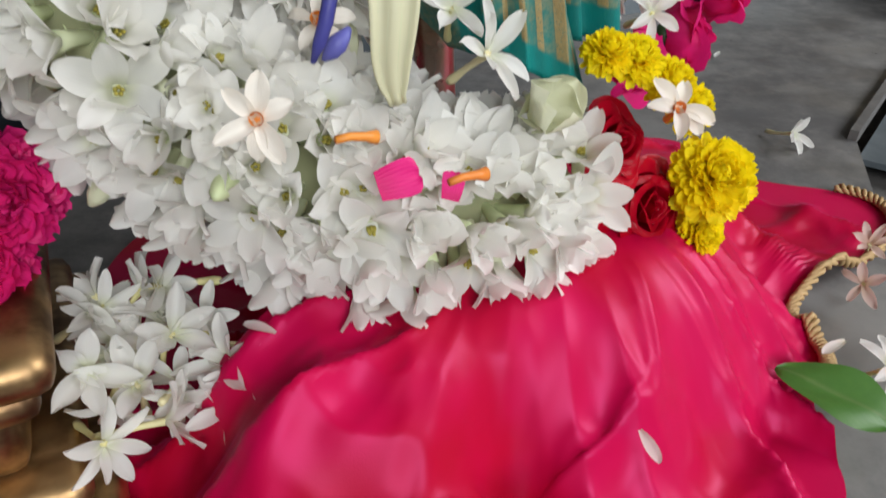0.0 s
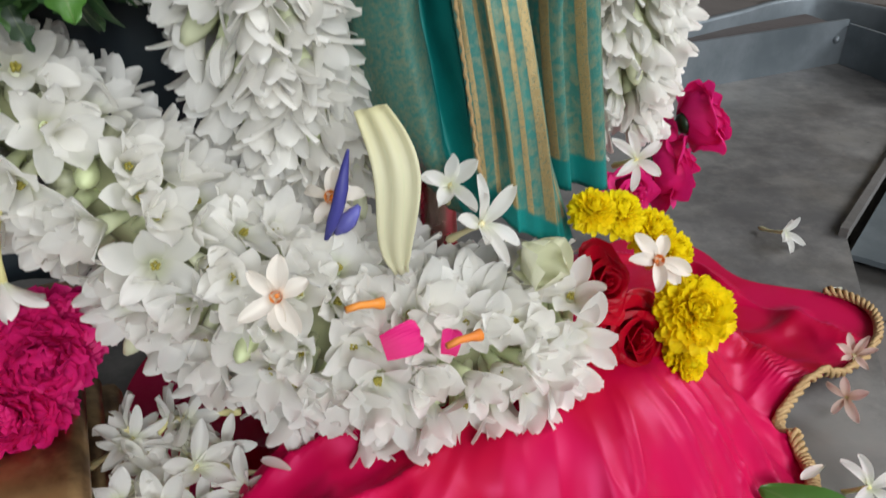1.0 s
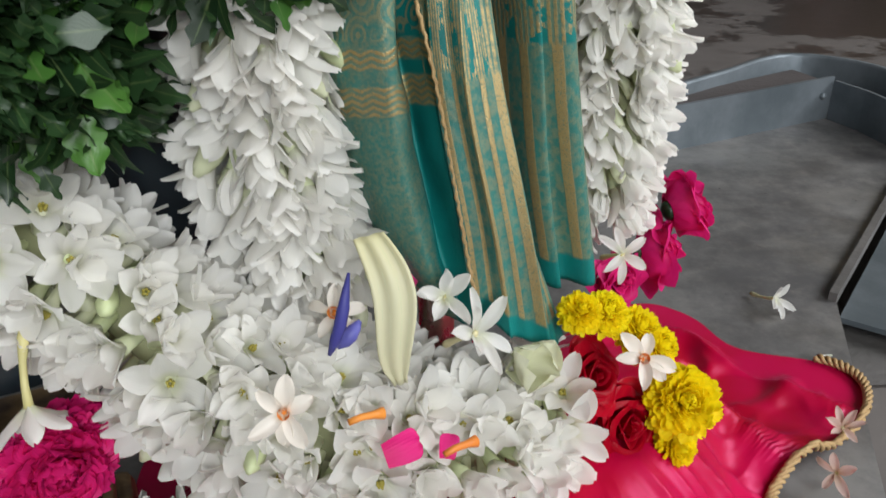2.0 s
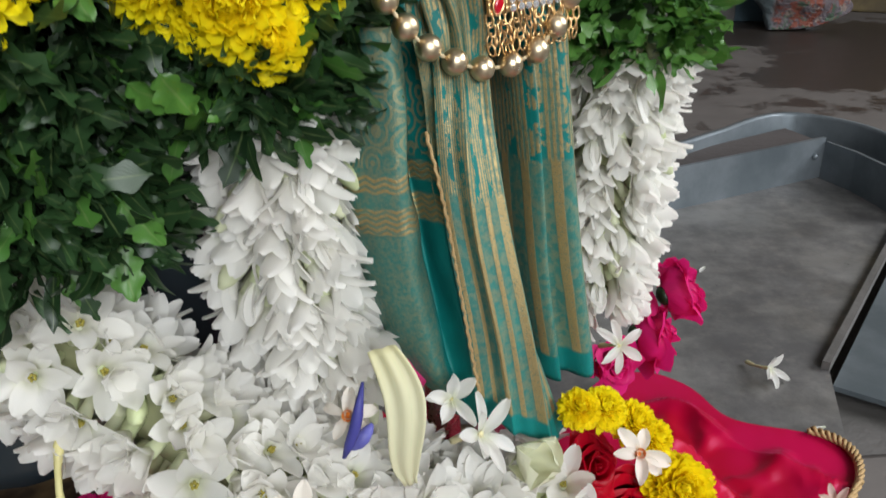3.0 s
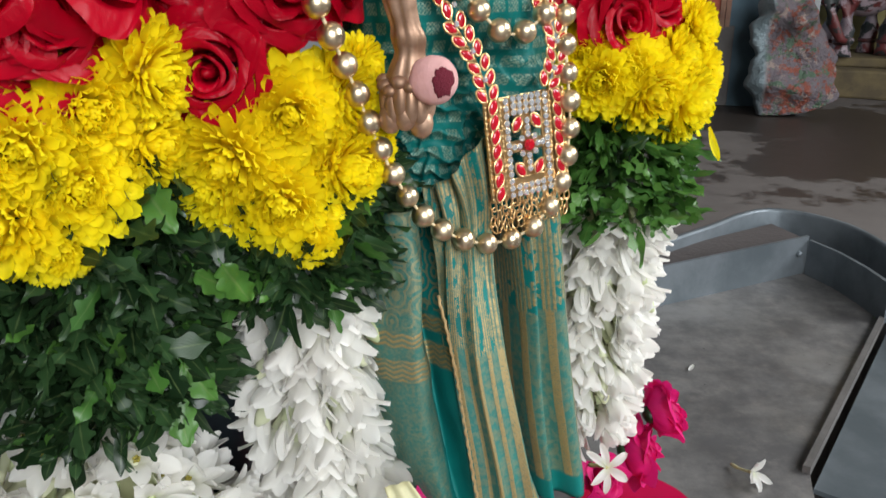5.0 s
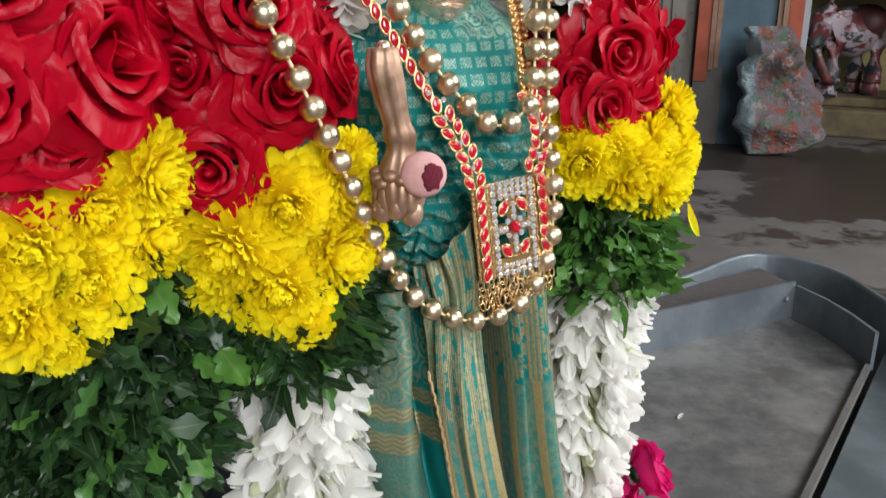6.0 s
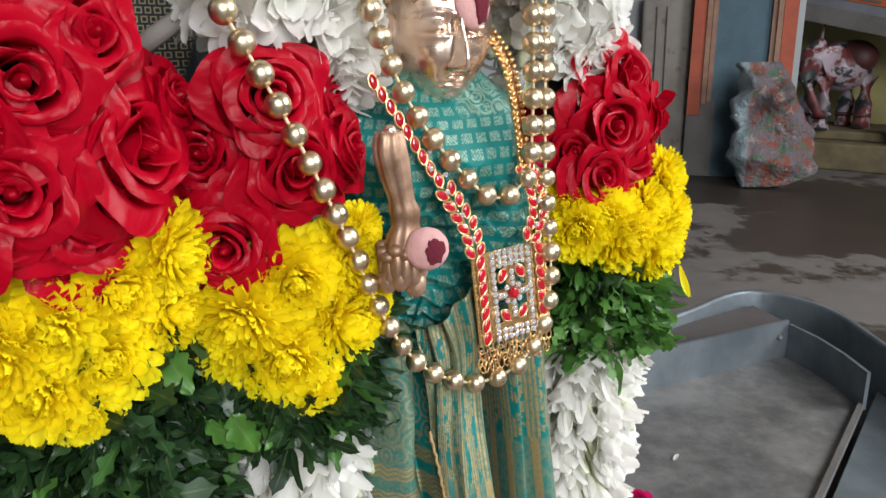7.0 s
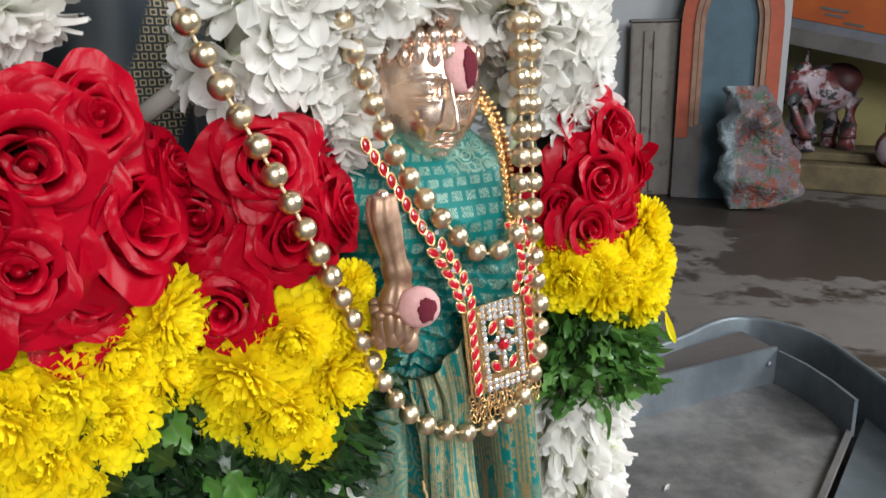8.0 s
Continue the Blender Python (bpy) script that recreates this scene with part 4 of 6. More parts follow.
def foliage(name, count, place, mat, seed, long=(0.014, 0.030)):
    """Many small lobed leaves as one mesh. place(rnd) gives a root and the way in which the leaf points."""
    rnd = random.Random(seed)
    vs, fs, uvs = [], [], []
    nv = 14
    for _ in range(count):
        loc, way = place(rnd)
        ln = rnd.uniform(*long)
        lob = rnd.choice((0.0, 0.5, 0.6, 0.65))
        w = ln * (rnd.uniform(0.36, 0.58) if lob else rnd.uniform(0.20, 0.30))
        cuts = rnd.choice((2.0, 2.5, 3.0))
        m = aim(loc, way, rnd.uniform(0, 6.28))
        bend, wave, ph = rnd.uniform(-0.15, 0.45), rnd.uniform(0.0, 0.05), rnd.uniform(0, 6.28)
        k = len(vs)
        for j in range(nv + 1):
            v = j / nv
            ww = w / 2 * (0.05 + math.sin(math.pi * min(1.0, v) ** 0.85)) * (1 - lob * (0.5 + 0.5 * math.cos(2 * math.pi * cuts * v + 0.6)))
            for x in (-1, 0, 1):
                tip = 0.10 * ln * abs(x) * math.sin(math.pi * v)
                vs.append(m @ Vector((x * ww, bend * ln * v * v + 0.25 * abs(x) * ww + wave * ln * x * math.sin(9 * v + ph), v * ln + tip)))
                uvs.append((x / 2 + 0.5, v))
        for j in range(nv):
            for i in (0, 1):
                a = k + 3 * j + i
                fs.append((a, a + 1, a + 4, a + 3))
    me = bpy.data.meshes.new(name)
    me.from_pydata(vs, [], fs)
    uv = me.uv_layers.new(name="UVMap")
    for lp in me.loops:
        uv.data[lp.index].uv = uvs[lp.vertex_index]
    me.materials.append(mat)
    me.polygons.foreach_set("use_smooth", [True] * len(me.polygons))
    return me


# An added inner tube, coloured like the shaded gaps between flowers.
def core_tube(points, radii, parent, name="filler_core", mat=None):
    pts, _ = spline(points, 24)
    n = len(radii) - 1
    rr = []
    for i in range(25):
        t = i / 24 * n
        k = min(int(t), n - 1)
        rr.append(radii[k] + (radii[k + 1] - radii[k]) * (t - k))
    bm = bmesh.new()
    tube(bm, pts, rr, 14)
    return part(name, to_mesh(name, bm, [mat or GAP_SHADE_CORE]), parent)


def packed(parent, points, radii, meshes, step, gap, seed, droop=0.35, name="floret", sizes=(0.95, 1.2), buds=0.09, lean=0.0, loose=0.3, keep=lambda p: True):
    """Florets packed round a line, pointing outwards and drooping."""
    rnd = random.Random(seed)
    _, length = spline(points, 4)
    n = max(2, round(length / step))
    pts, _ = spline(points, n)
    m = len(radii) - 1
    for i, p in enumerate(pts):
        d = (pts[min(i + 1, n)] - pts[max(i - 1, 0)]).normalized()
        q = d.to_track_quat("Z", "Y").to_matrix()
        t = i / n * m
        k = min(int(t), m - 1)
        r = radii[k] + (radii[k + 1] - radii[k]) * (t - k)
        count = max(4, round(2 * math.pi * r / gap))
        off = rnd.uniform(0, 6.28)
        for j in range(count):
            a = off + 2 * math.pi * (j + rnd.uniform(-0.28, 0.28)) / count
            out = (q @ Vector((math.cos(a), math.sin(a), 0))).normalized()
            way = out + Vector((0, 0, -droop)) + d * lean + Vector((rnd.uniform(-loose, loose), rnd.uniform(-loose, loose), rnd.uniform(-loose, loose)))
            loc = p + out * (r + rnd.uniform(-0.005, 0.004)) + d * rnd.uniform(-0.4, 0.4) * step
            if not keep(loc):
                continue
            me = rnd.choice(BUDS) if rnd.random() < buds else rnd.choice(meshes)
            m4 = aim(loc, way, rnd.uniform(0, 6.28), rnd.uniform(*sizes))
            if isinstance(me, tuple):
                set_flower(name, joined(me) if out.y > 0.15 else me, parent, m4)
            else:
                part("bud", me, parent, m4)


def bloom(parent, name, meshes, rows, axis, seed, size=1.0, tilt=0.0):
    """Single blooms at given places, turned away from the garland's axis."""
    rnd = random.Random(seed)
    for u, f, z, k in rows:
        way = L(u, f, 0) - L(axis[0], axis[1], 0)
        way = way.normalized() + Vector((rnd.uniform(-0.2, 0.2), rnd.uniform(-0.2, 0.2), tilt + rnd.uniform(-0.15, 0.15)))
        kind, m = rnd.choice(meshes), aim(L(u, f, z), way, rnd.uniform(0, 6.28), size * k)
        if isinstance(kind, tuple):
            set_flower(name, kind, parent, m)
        else:
            part(name, kind, parent, m)


def off_gap(p):
    """Keeps the dark slit between the two hanging strands free."""
    if not 0.232 < p.z < 0.318:
        return True
    mid = -0.1500 + (0.316 - p.z) * 0.16
    return abs(p.x - mid) > 0.0105


# garland on the figure's right shoulder: tuberose, roses, chrysanthemums, leaves, tuberose
def garland_a():
    g = thing("flower_garland", "thick garland of tuberoses, red roses, yellow chrysanthemums and green leaves", "garland", "garlands on the figures")
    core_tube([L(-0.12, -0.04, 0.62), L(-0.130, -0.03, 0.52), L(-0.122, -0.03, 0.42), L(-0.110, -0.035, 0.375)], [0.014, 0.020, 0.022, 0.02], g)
    core_tube([L(-0.105, -0.038, 0.375), L(-0.1018, -0.040, 0.329), L(-0.1031, -0.040, 0.28), L(-0.0926, -0.036, 0.226)], [0.015, 0.017, 0.016, 0.013], g, mat=BEIGE_SHADE_CORE)
    bloom(g, "rose", ROSES, [(-0.124, 0.008, 0.559, 1.07), (-0.152, -0.010, 0.530, 1.0), (-0.116, 0.008, 0.524, 1.15), (-0.086, -0.004, 0.529, 0.9), (-0.149, 0.008, 0.488, 1.02), (-0.164, -0.015, 0.503, 0.84),
                            (-0.132, 0.0, 0.509, 0.88), (-0.090, -0.020, 0.550, 0.86), (-0.133, -0.010, 0.534, 0.83), (-0.10, -0.055, 0.53, 1.0), (-0.14, -0.06, 0.52, 1.0)], (-0.130, -0.055), 7, tilt=0.12)
    bloom(g, "chrysanthemum", MUMS, [(-0.143, 0.004, 0.450, 1.25), (-0.118, 0.006, 0.468, 1.16), (-0.091, 0.0, 0.471, 1.0), (-0.077, -0.006, 0.485, 0.65), (-0.096, 0.002, 0.439, 1.22), (-0.124, 0.006, 0.426, 1.22), (-0.151, 0.0, 0.437, 1.05),
                                    (-0.114, 0.006, 0.410, 0.90), (-0.081, -0.004, 0.447, 0.95), (-0.136, 0.004, 0.420, 0.80), (-0.15, -0.05, 0.455, 1.0), (-0.10, -0.055, 0.46, 1.0)], (-0.120, -0.05), 8, tilt=-0.1)
    rnd0 = random.Random(9)

    def place(rnd):
        z = rnd.uniform(0.352, 0.420)
        k = (z - 0.335) / 0.10
        a = rnd.uniform(0, 6.28)
        r = (0.046 + 0.012 * k) * rnd.uniform(0.55, 1.0)
        loc = L(-0.113 + r * math.cos(a), -0.033 + r * 0.75 * math.sin(a), z + 0.012)
        return loc, Vector((math.cos(a), -math.sin(a), rnd.uniform(-1.0, 0.4))) + Vector((rnd.uniform(-0.9, 0.9), rnd.uniform(-0.9, 0.9), rnd.uniform(-0.3, 0.5)))

    tagged(part("foliage", foliage("foliage", 1000, place, LEAF, 3), g), kind="stuff")
    # some leaves are bright green; the extra ones stand in for highlights
    tagged(part("bright_foliage", foliage("bright_foliage", 130, place, LEAF_BRIGHT, 13), g), kind="stuff")
    for i in range(22):
        loc, way = place(rnd0)
        part("lobed_leaf", rnd0.choice(LOBED), g, aim(loc, way, rnd0.uniform(0, 6.28), rnd0.uniform(0.4, 0.65)) @ pose(0, 0, 0, 90, 0, 0))
    packed(g, [L(-0.104, -0.038, 0.378), L(-0.1018, -0.040, 0.329), L(-0.1031, -0.040, 0.28), L(-0.090, -0.036, 0.226), L(-0.080, -0.030, 0.205)], [0.024, 0.028, 0.027, 0.025, 0.018], STRAND, 0.0098, 0.0165, 12, 1.05, loose=0.24, sizes=(1.1, 1.35), buds=0.06, keep=off_gap)


# neighbouring figure's garland, nearer the viewer
def garland_b():
    g = thing("flower_garland", "heavy garland of red roses and yellow chrysanthemums over green leaves", "garland", "garlands on the figures")
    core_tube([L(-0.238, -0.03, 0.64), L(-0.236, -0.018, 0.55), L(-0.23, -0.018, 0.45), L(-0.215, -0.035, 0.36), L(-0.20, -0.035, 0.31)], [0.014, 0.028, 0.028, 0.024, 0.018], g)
    bloom(g, "rose", ROSES, [(-0.202, 0.033, 0.586, 1.0), (-0.226, 0.042, 0.571, 1.24), (-0.191, 0.022, 0.538, 1.33), (-0.234, 0.042, 0.530, 1.12), (-0.214, 0.025, 0.510, 1.08), (-0.250, 0.045, 0.553, 1.1), (-0.172, 0.0, 0.559, 0.84),
                            (-0.232, 0.034, 0.514, 0.86), (-0.260, 0.040, 0.517, 1.04), (-0.212, 0.015, 0.564, 0.86), (-0.213, 0.020, 0.535, 0.86), (-0.195, -0.025, 0.55, 1.0)], (-0.232, -0.03), 17, tilt=0.12)
    bloom(g, "chrysanthemum", MUMS, [(-0.179, 0.009, 0.490, 1.07), (-0.204, 0.016, 0.478, 1.12), (-0.229, 0.021, 0.466, 1.18), (-0.249, 0.026, 0.460, 1.12), (-0.212, 0.017, 0.446, 1.15), (-0.237, 0.021, 0.437, 1.09), (-0.183, 0.005, 0.459, 0.99),
                                    (-0.224, 0.017, 0.423, 0.83), (-0.167, -0.001, 0.493, 0.61), (-0.265, 0.026, 0.469, 1.05), (-0.268, 0.021, 0.440, 0.95), (-0.198, 0.009, 0.452, 0.82), (-0.19, -0.03, 0.47, 1.0)], (-0.222, -0.035), 18, tilt=-0.1)

    def place(rnd):
        z = rnd.uniform(0.298, 0.436)
        k = (z - 0.278) / 0.17
        a = rnd.uniform(0, 6.28)
        r = (0.044 + 0.028 * k) * rnd.uniform(0.5, 1.0)
        loc = L(-0.206 - 0.018 * k + r * math.cos(a), -0.036 + 0.006 * k + r * 0.75 * math.sin(a), z + 0.012)
        return loc, Vector((math.cos(a), -math.sin(a), rnd.uniform(-1.0, 0.4))) + Vector((rnd.uniform(-0.9, 0.9), rnd.uniform(-0.9, 0.9), rnd.uniform(-0.3, 0.5)))

    tagged(part("foliage", foliage("foliage", 2100, place, LEAF, 4), g), kind="stuff")
    tagged(part("bright_foliage", foliage("bright_foliage", 90, place, LEAF_BRIGHT, 14), g), kind="stuff")
    rnd0 = random.Random(19)
    for i in range(40):
        loc, way = place(rnd0)
        part("lobed_leaf", rnd0.choice(LOBED), g, aim(loc, way, rnd0.uniform(0, 6.28), rnd0.uniform(0.4, 0.65)) @ pose(0, 0, 0, 90, 0, 0))
    for u, f, z, w in ((-0.186, -0.002, 0.326, (0.1, -0.25, -1)), (-0.180, -0.002, 0.345, (0.4, -0.3, -0.8)), (-0.168, 0.006, 0.395, (0.5, -0.3, -0.4)), (-0.156, 0.010, 0.398, (0.3, -0.6, -0.6))):
        part("lobed_leaf", LOBED[2], g, aim(L(u, f, z), w, 0.3, 0.6) @ pose(0, 0, 0, 90, 0, 0))
    packed(g, [L(-0.248, 0.008, 0.631), L(-0.234, 0.008, 0.654), L(-0.223, 0.004, 0.680)], [0.018, 0.022, 0.020], DOUBLES, 0.015, 0.024, 23, 0.2, sizes=(1.1, 1.3), buds=0.05)
    line = [L(-0.262, -0.060, 0.282), L(-0.2414, -0.052, 0.270), L(-0.2043, -0.040, 0.240), L(-0.1605, -0.017, 0.185), L(-0.0964, 0.012, 0.140), L(-0.038, 0.030, 0.122), L(0.016, 0.030, 0.124)]
    packed(g, line, [0.026, 0.026, 0.028, 0.035, 0.039, 0.035, 0.024], HEAP, 0.0126, 0.0192, 24, 0.1, buds=0.07, sizes=(1.05, 1.25), keep=off_gap)
    core_tube(line, [0.012, 0.012, 0.014, 0.018, 0.020, 0.016, 0.010], g, mat=BEIGE_SHADE_CORE)


# garland on the figure's left shoulder
def garland_c():
    g = thing("flower_garland", "long garland of roses, chrysanthemums, leaves and tuberoses, pink at its end", "garland", "garlands on the figures")
    core_tube([L(0.08, -0.06, 0.60), L(0.100, -0.055, 0.52), L(0.114, -0.055, 0.43), L(0.118, -0.060, 0.375)], [0.012, 0.020, 0.024, 0.02], g)
    core_tube([L(0.118, -0.062, 0.375), L(0.115, -0.063, 0.319), L(0.114, -0.063, 0.254), L(0.113, -0.060, 0.195)], [0.02, 0.021, 0.018, 0.010], g, mat=BEIGE_SHADE_CORE)
    bloom(g, "rose", ROSES, [(0.108, -0.024, 0.559, 1.13), (0.098, -0.018, 0.530, 1.31), (0.089, -0.016, 0.499, 1.16), (0.141, -0.035, 0.531, 1.12), (0.117, -0.022, 0.507, 1.08), (0.074, -0.022, 0.515, 0.80),
                            (0.10, -0.09, 0.53, 1.0)], (0.100, -0.065), 27, tilt=0.1)
    bloom(g, "chrysanthemum", MUMS, [(0.075, -0.014, 0.466, 1.03), (0.105, -0.010, 0.459, 1.15), (0.133, -0.012, 0.450, 1.18), (0.147, -0.022, 0.491, 0.92), (0.154, -0.022, 0.464, 0.92), (0.069, -0.020, 0.481, 0.77),
                                    (0.092, -0.012, 0.472, 0.96), (0.127, -0.014, 0.475, 0.91), (0.12, -0.09, 0.465, 1.0), (0.075, -0.085, 0.465, 0.9)], (0.110, -0.06), 28, tilt=-0.05)

    def place(rnd):
        z = rnd.uniform(0.360, 0.438)
        a = rnd.uniform(0, 6.28)
        r = 0.052 * rnd.uniform(0.5, 1.0)
        return L(0.117 + r * math.cos(a), -0.050 + r * 0.8 * math.sin(a), z + 0.008), Vector((math.cos(a), -math.sin(a), rnd.uniform(-0.9, 0.4))) + Vector((rnd.uniform(-0.9, 0.9), rnd.uniform(-0.9, 0.9), rnd.uniform(-0.3, 0.5)))

    tagged(part("foliage", foliage("foliage", 950, place, LEAF_BRIGHT, 5, (0.014, 0.026)), g), kind="stuff")
    rnd0 = random.Random(29)
    for i in range(18):
        loc, way = place(rnd0)
        part("lobed_leaf", rnd0.choice(LOBED), g, aim(loc, way, rnd0.uniform(0, 6.28), rnd0.uniform(0.4, 0.6)) @ pose(0, 0, 0, 90, 0, 0))
    packed(g, [L(0.1193, -0.063, 0.372), L(0.115, -0.063, 0.319), L(0.114, -0.063, 0.254), L(0.113, -0.060, 0.195)], [0.030, 0.031, 0.027, 0.017], STRAND, 0.0098, 0.0165, 32, 1.05, loose=0.22, sizes=(1.1, 1.3), buds=0.05)
    bloom(g, "pink_rose", PINK_ROSES, [(0.185, -0.055, 0.184, 0.95), (0.159, -0.050, 0.158, 1.0), (0.122, -0.045, 0.146, 0.80)], (0.125, -0.07), 34, tilt=0.1)
    bm = bmesh.new()
    petal(bm, 0.023, 0.0052, 0, 0, 10, 40, 0.6, 0.0, rnd=random.Random(8), ruffle=0.1)
    part("fallen_petal", to_mesh("fallen_petal", bm, [YELLOW_PETAL]), g, aim(L(0.153, -0.002, 0.432), (-0.3, -1, 0.0), -1.4), "loose yellow petal")


# white garland round the head
def garland_head():
    g = thing("head_garland", "white tuberose garland wound round the figure's head", "garland", "garlands on the figures")
    path = [L(-0.115, -0.026, 0.5975), L(-0.113, -0.024, 0.628), L(-0.079, -0.020, 0.6575), L(-0.021, -0.014, 0.665), L(0.034, -0.028, 0.654), L(0.076, -0.046, 0.616), L(0.085, -0.049, 0.576)]
    packed(g, path, [0.023, 0.029, 0.026, 0.022, 0.022, 0.026, 0.018], DOUBLES, 0.0155, 0.0225, 42, 0.25, sizes=(1.1, 1.3), buds=0.05, loose=0.25)
    for seed, side in ((43, [L(-0.086, -0.036, 0.596), L(-0.075, -0.046, 0.576), L(-0.069, -0.056, 0.562)]), (44, [L(0.063, -0.050, 0.60), L(0.072, -0.050, 0.576), L(0.076, -0.050, 0.557)])):
        packed(g, side, [0.020, 0.020, 0.014], DOUBLES, 0.0165, 0.025, seed, 0.45, buds=0.05, sizes=(1.1, 1.3))
    core_tube(path, [0.018, 0.024, 0.02, 0.016, 0.016, 0.018, 0.013], g, mat=LIT_GAP_CORE)


garland_a()
garland_b()
garland_c()
garland_head()


# ---- bronze figure ----
def figure():
    bm = bmesh.new()
    c = L(-0.0147, -0.041, 0.5945)

    def g(d, s):
        return math.exp(-(d / s) ** 2)

    def soft(x):
        x = min(1.0, max(0.0, x))
        return x * x * (3 - 2 * x)

    def head(s, v):
        a, b = 2 * math.pi * s, math.pi * (v - 0.5)
        z = math.sin(b)
        rad = math.cos(b) if z > 0 else max(0.0, 1 - abs(z) ** 3.0) ** 0.5
        x, y = rad * math.sin(a), -rad * math.cos(a)
        front = max(0.0, math.cos(a)) ** 0.5
        px, py, pz = 0.0330 * x * (1 - 0.46 * max(0, -z - 0.15) ** 1.2), 0.036 * y, 0.049 * z * (1 if z > 0 else 0.96)
        ax = abs(px)
        # nose: a straight ridge that grows to a small rounded tip, with wings
        n = soft((-pz - 0.001) / 0.022)
        h = (0.0030 + 0.0080 * n) * g(px, 0.0024 + 0.0012 * n) * soft((pz + 0.0275) / 0.0030) * soft((0.010 - pz) / 0.012)
        h += 0.0036 * g(ax - 0.0040, 0.0020) * g(pz + 0.0240, 0.0022)
        # brow, eye socket, lowered lid with its slit
        h += 0.0022 * g(ax - 0.012, 0.009) * g(pz - 0.0040 + 14 * (ax - 0.011) ** 2, 0.0016)
        h -= 0.0030 * g(ax - 0.0060, 0.0032) * g(pz + 0.0025, 0.0050)
        h += 0.0044 * g(ax - 0.0130, 0.0058) * g(pz + 0.0040, 0.0040)
        h -= 0.0022 * g(ax - 0.0130, 0.0066) * g(pz + 0.0066 - 12 * (ax - 0.0130) ** 2, 0.0008)
        h += 0.0012 * g(ax - 0.0130, 0.0060) * g(pz + 0.0085, 0.0009)
        # cheeks, lips, chin
        h += 0.0022 * g(ax - 0.0150, 0.0080) * g(pz + 0.0190, 0.0080) - 0.0016 * g(ax - 0.0085, 0.0026) * g(pz + 0.0270, 0.0050)
        h += 0.0040 * g(px, 0.0056) * g(pz + 0.0312, 0.0013) + 0.0042 * g(px, 0.0046) * g(pz + 0.0350, 0.0014) - 0.0022 * g(px, 0.0075) * g(pz + 0.0331, 0.0007)
        h += 0.0038 * g(px, 0.0060) * g(pz + 0.0405, 0.0028)
        return c + 1.04 * Vector((px, py - h * front, pz))

    sheet(bm, 260, 240, head, closed=True)
    for i in range(15):
        a = radians(-100 + 200 * i / 14)
        ball(bm, c + Vector((0.034 * math.sin(a), -0.036 * math.cos(a), 0.015 + 0.002 * (i % 2))), (0.0042, 0.0042, 0.0062), 0, 10, 8)
        ball(bm, c + Vector((0.032 * math.sin(a), -0.034 * math.cos(a), 0.026)), (0.0045, 0.0045, 0.006), 0, 10, 8)
    tube(bm, [c + Vector((0, 0, z)) for z in (0.030, 0.045, 0.058, 0.066)], [0.031, 0.030, 0.024, 0.012], 24)
    tube(bm, [L(-0.017, f, z) for z, f in ((0.565, -0.048), (0.545, -0.038), (0.52, -0.052), (0.47, -0.062), (0.42, -0.062), (0.25, -0.050), (0.085, -0.040))], [0.016, 0.018, 0.014, 0.008, 0.008, 0.010, 0.012], 20)
    # raised forearm and its closed end
    pts, _ = spline([L(-0.0690, 0.024, 0.5405), L(-0.0685, 0.024, 0.530), L(-0.064, 0.022, 0.512), L(-0.0595, 0.020, 0.495), L(-0.060, 0.018, 0.478), L(-0.060, 0.016, 0.460)], 30)
    wide = [0.0062, 0.0074, 0.0077, 0.0074, 0.0068, 0.0063, 0.0060, 0.0080, 0.0066, 0.0090, 0.0104, 0.0100, 0.008, 0.004]
    rings = []
    for i, p in enumerate(pts):
        t = i / 30 * (len(wide) - 1)
        k = min(int(t), len(wide) - 2)
        r = wide[k] + (wide[k + 1] - wide[k]) * (t - k)
        ring = []
        for a in range(40):
            q = 2 * math.pi * a / 40
            rr = r * (1 + 0.30 * abs(math.sin(3.5 * q + 0.4 + 0.05 * i)) ** 0.6 * (1 if i < 16 else 0.7) - 0.10)
            ring.append(bm.verts.new(p + Vector((rr * math.cos(q), rr * 0.9 * math.sin(q), 0))))
        rings.append(ring)
    for a, b in zip(rings, rings[1:]):
        for i in range(40):
            bm.faces.new((a[i], b[i], b[(i + 1) % 40], a[(i + 1) % 40])).material_index = 1
    bm.faces.new(rings[0])
    bm.faces.new(rings[-1][::-1])
    ball(bm, L(-0.0688, 0.025, 0.541), (0.0035, 0.0035, 0.003), 0, 12, 8)
    # folded fingers round the closed end
    for k in range(10):
        w = radians(-120 + 27 * k)
        p = L(-0.0605 + 0.0098 * math.sin(w), 0.017 + 0.0088 * math.cos(w), 0.4700 - 0.002 * (k % 3))
        ball(bm, p, (0.0044, 0.0044, 0.0100), 1, 14, 10)
        ball(bm, p + Vector((0.0012 * math.sin(w), -0.0012 * math.cos(w), 0.0085)), (0.0042, 0.0042, 0.0034), 1, 12, 8)
    for u, f, z, r in ((-0.064, 0.022, 0.463, 0.0065), (-0.056, 0.023, 0.458, 0.006), (-0.070, 0.018, 0.461, 0.006)):
        ball(bm, L(u, f, z), (r, r, r * 1.25), 1, 14, 10)
    solid("deity_statue", to_mesh("deity_statue", bm, [BRONZE, BRONZE_OLD], "fix"), "polished bronze standing statue dressed in silk and garlands", "statue", FRAME)


figure()


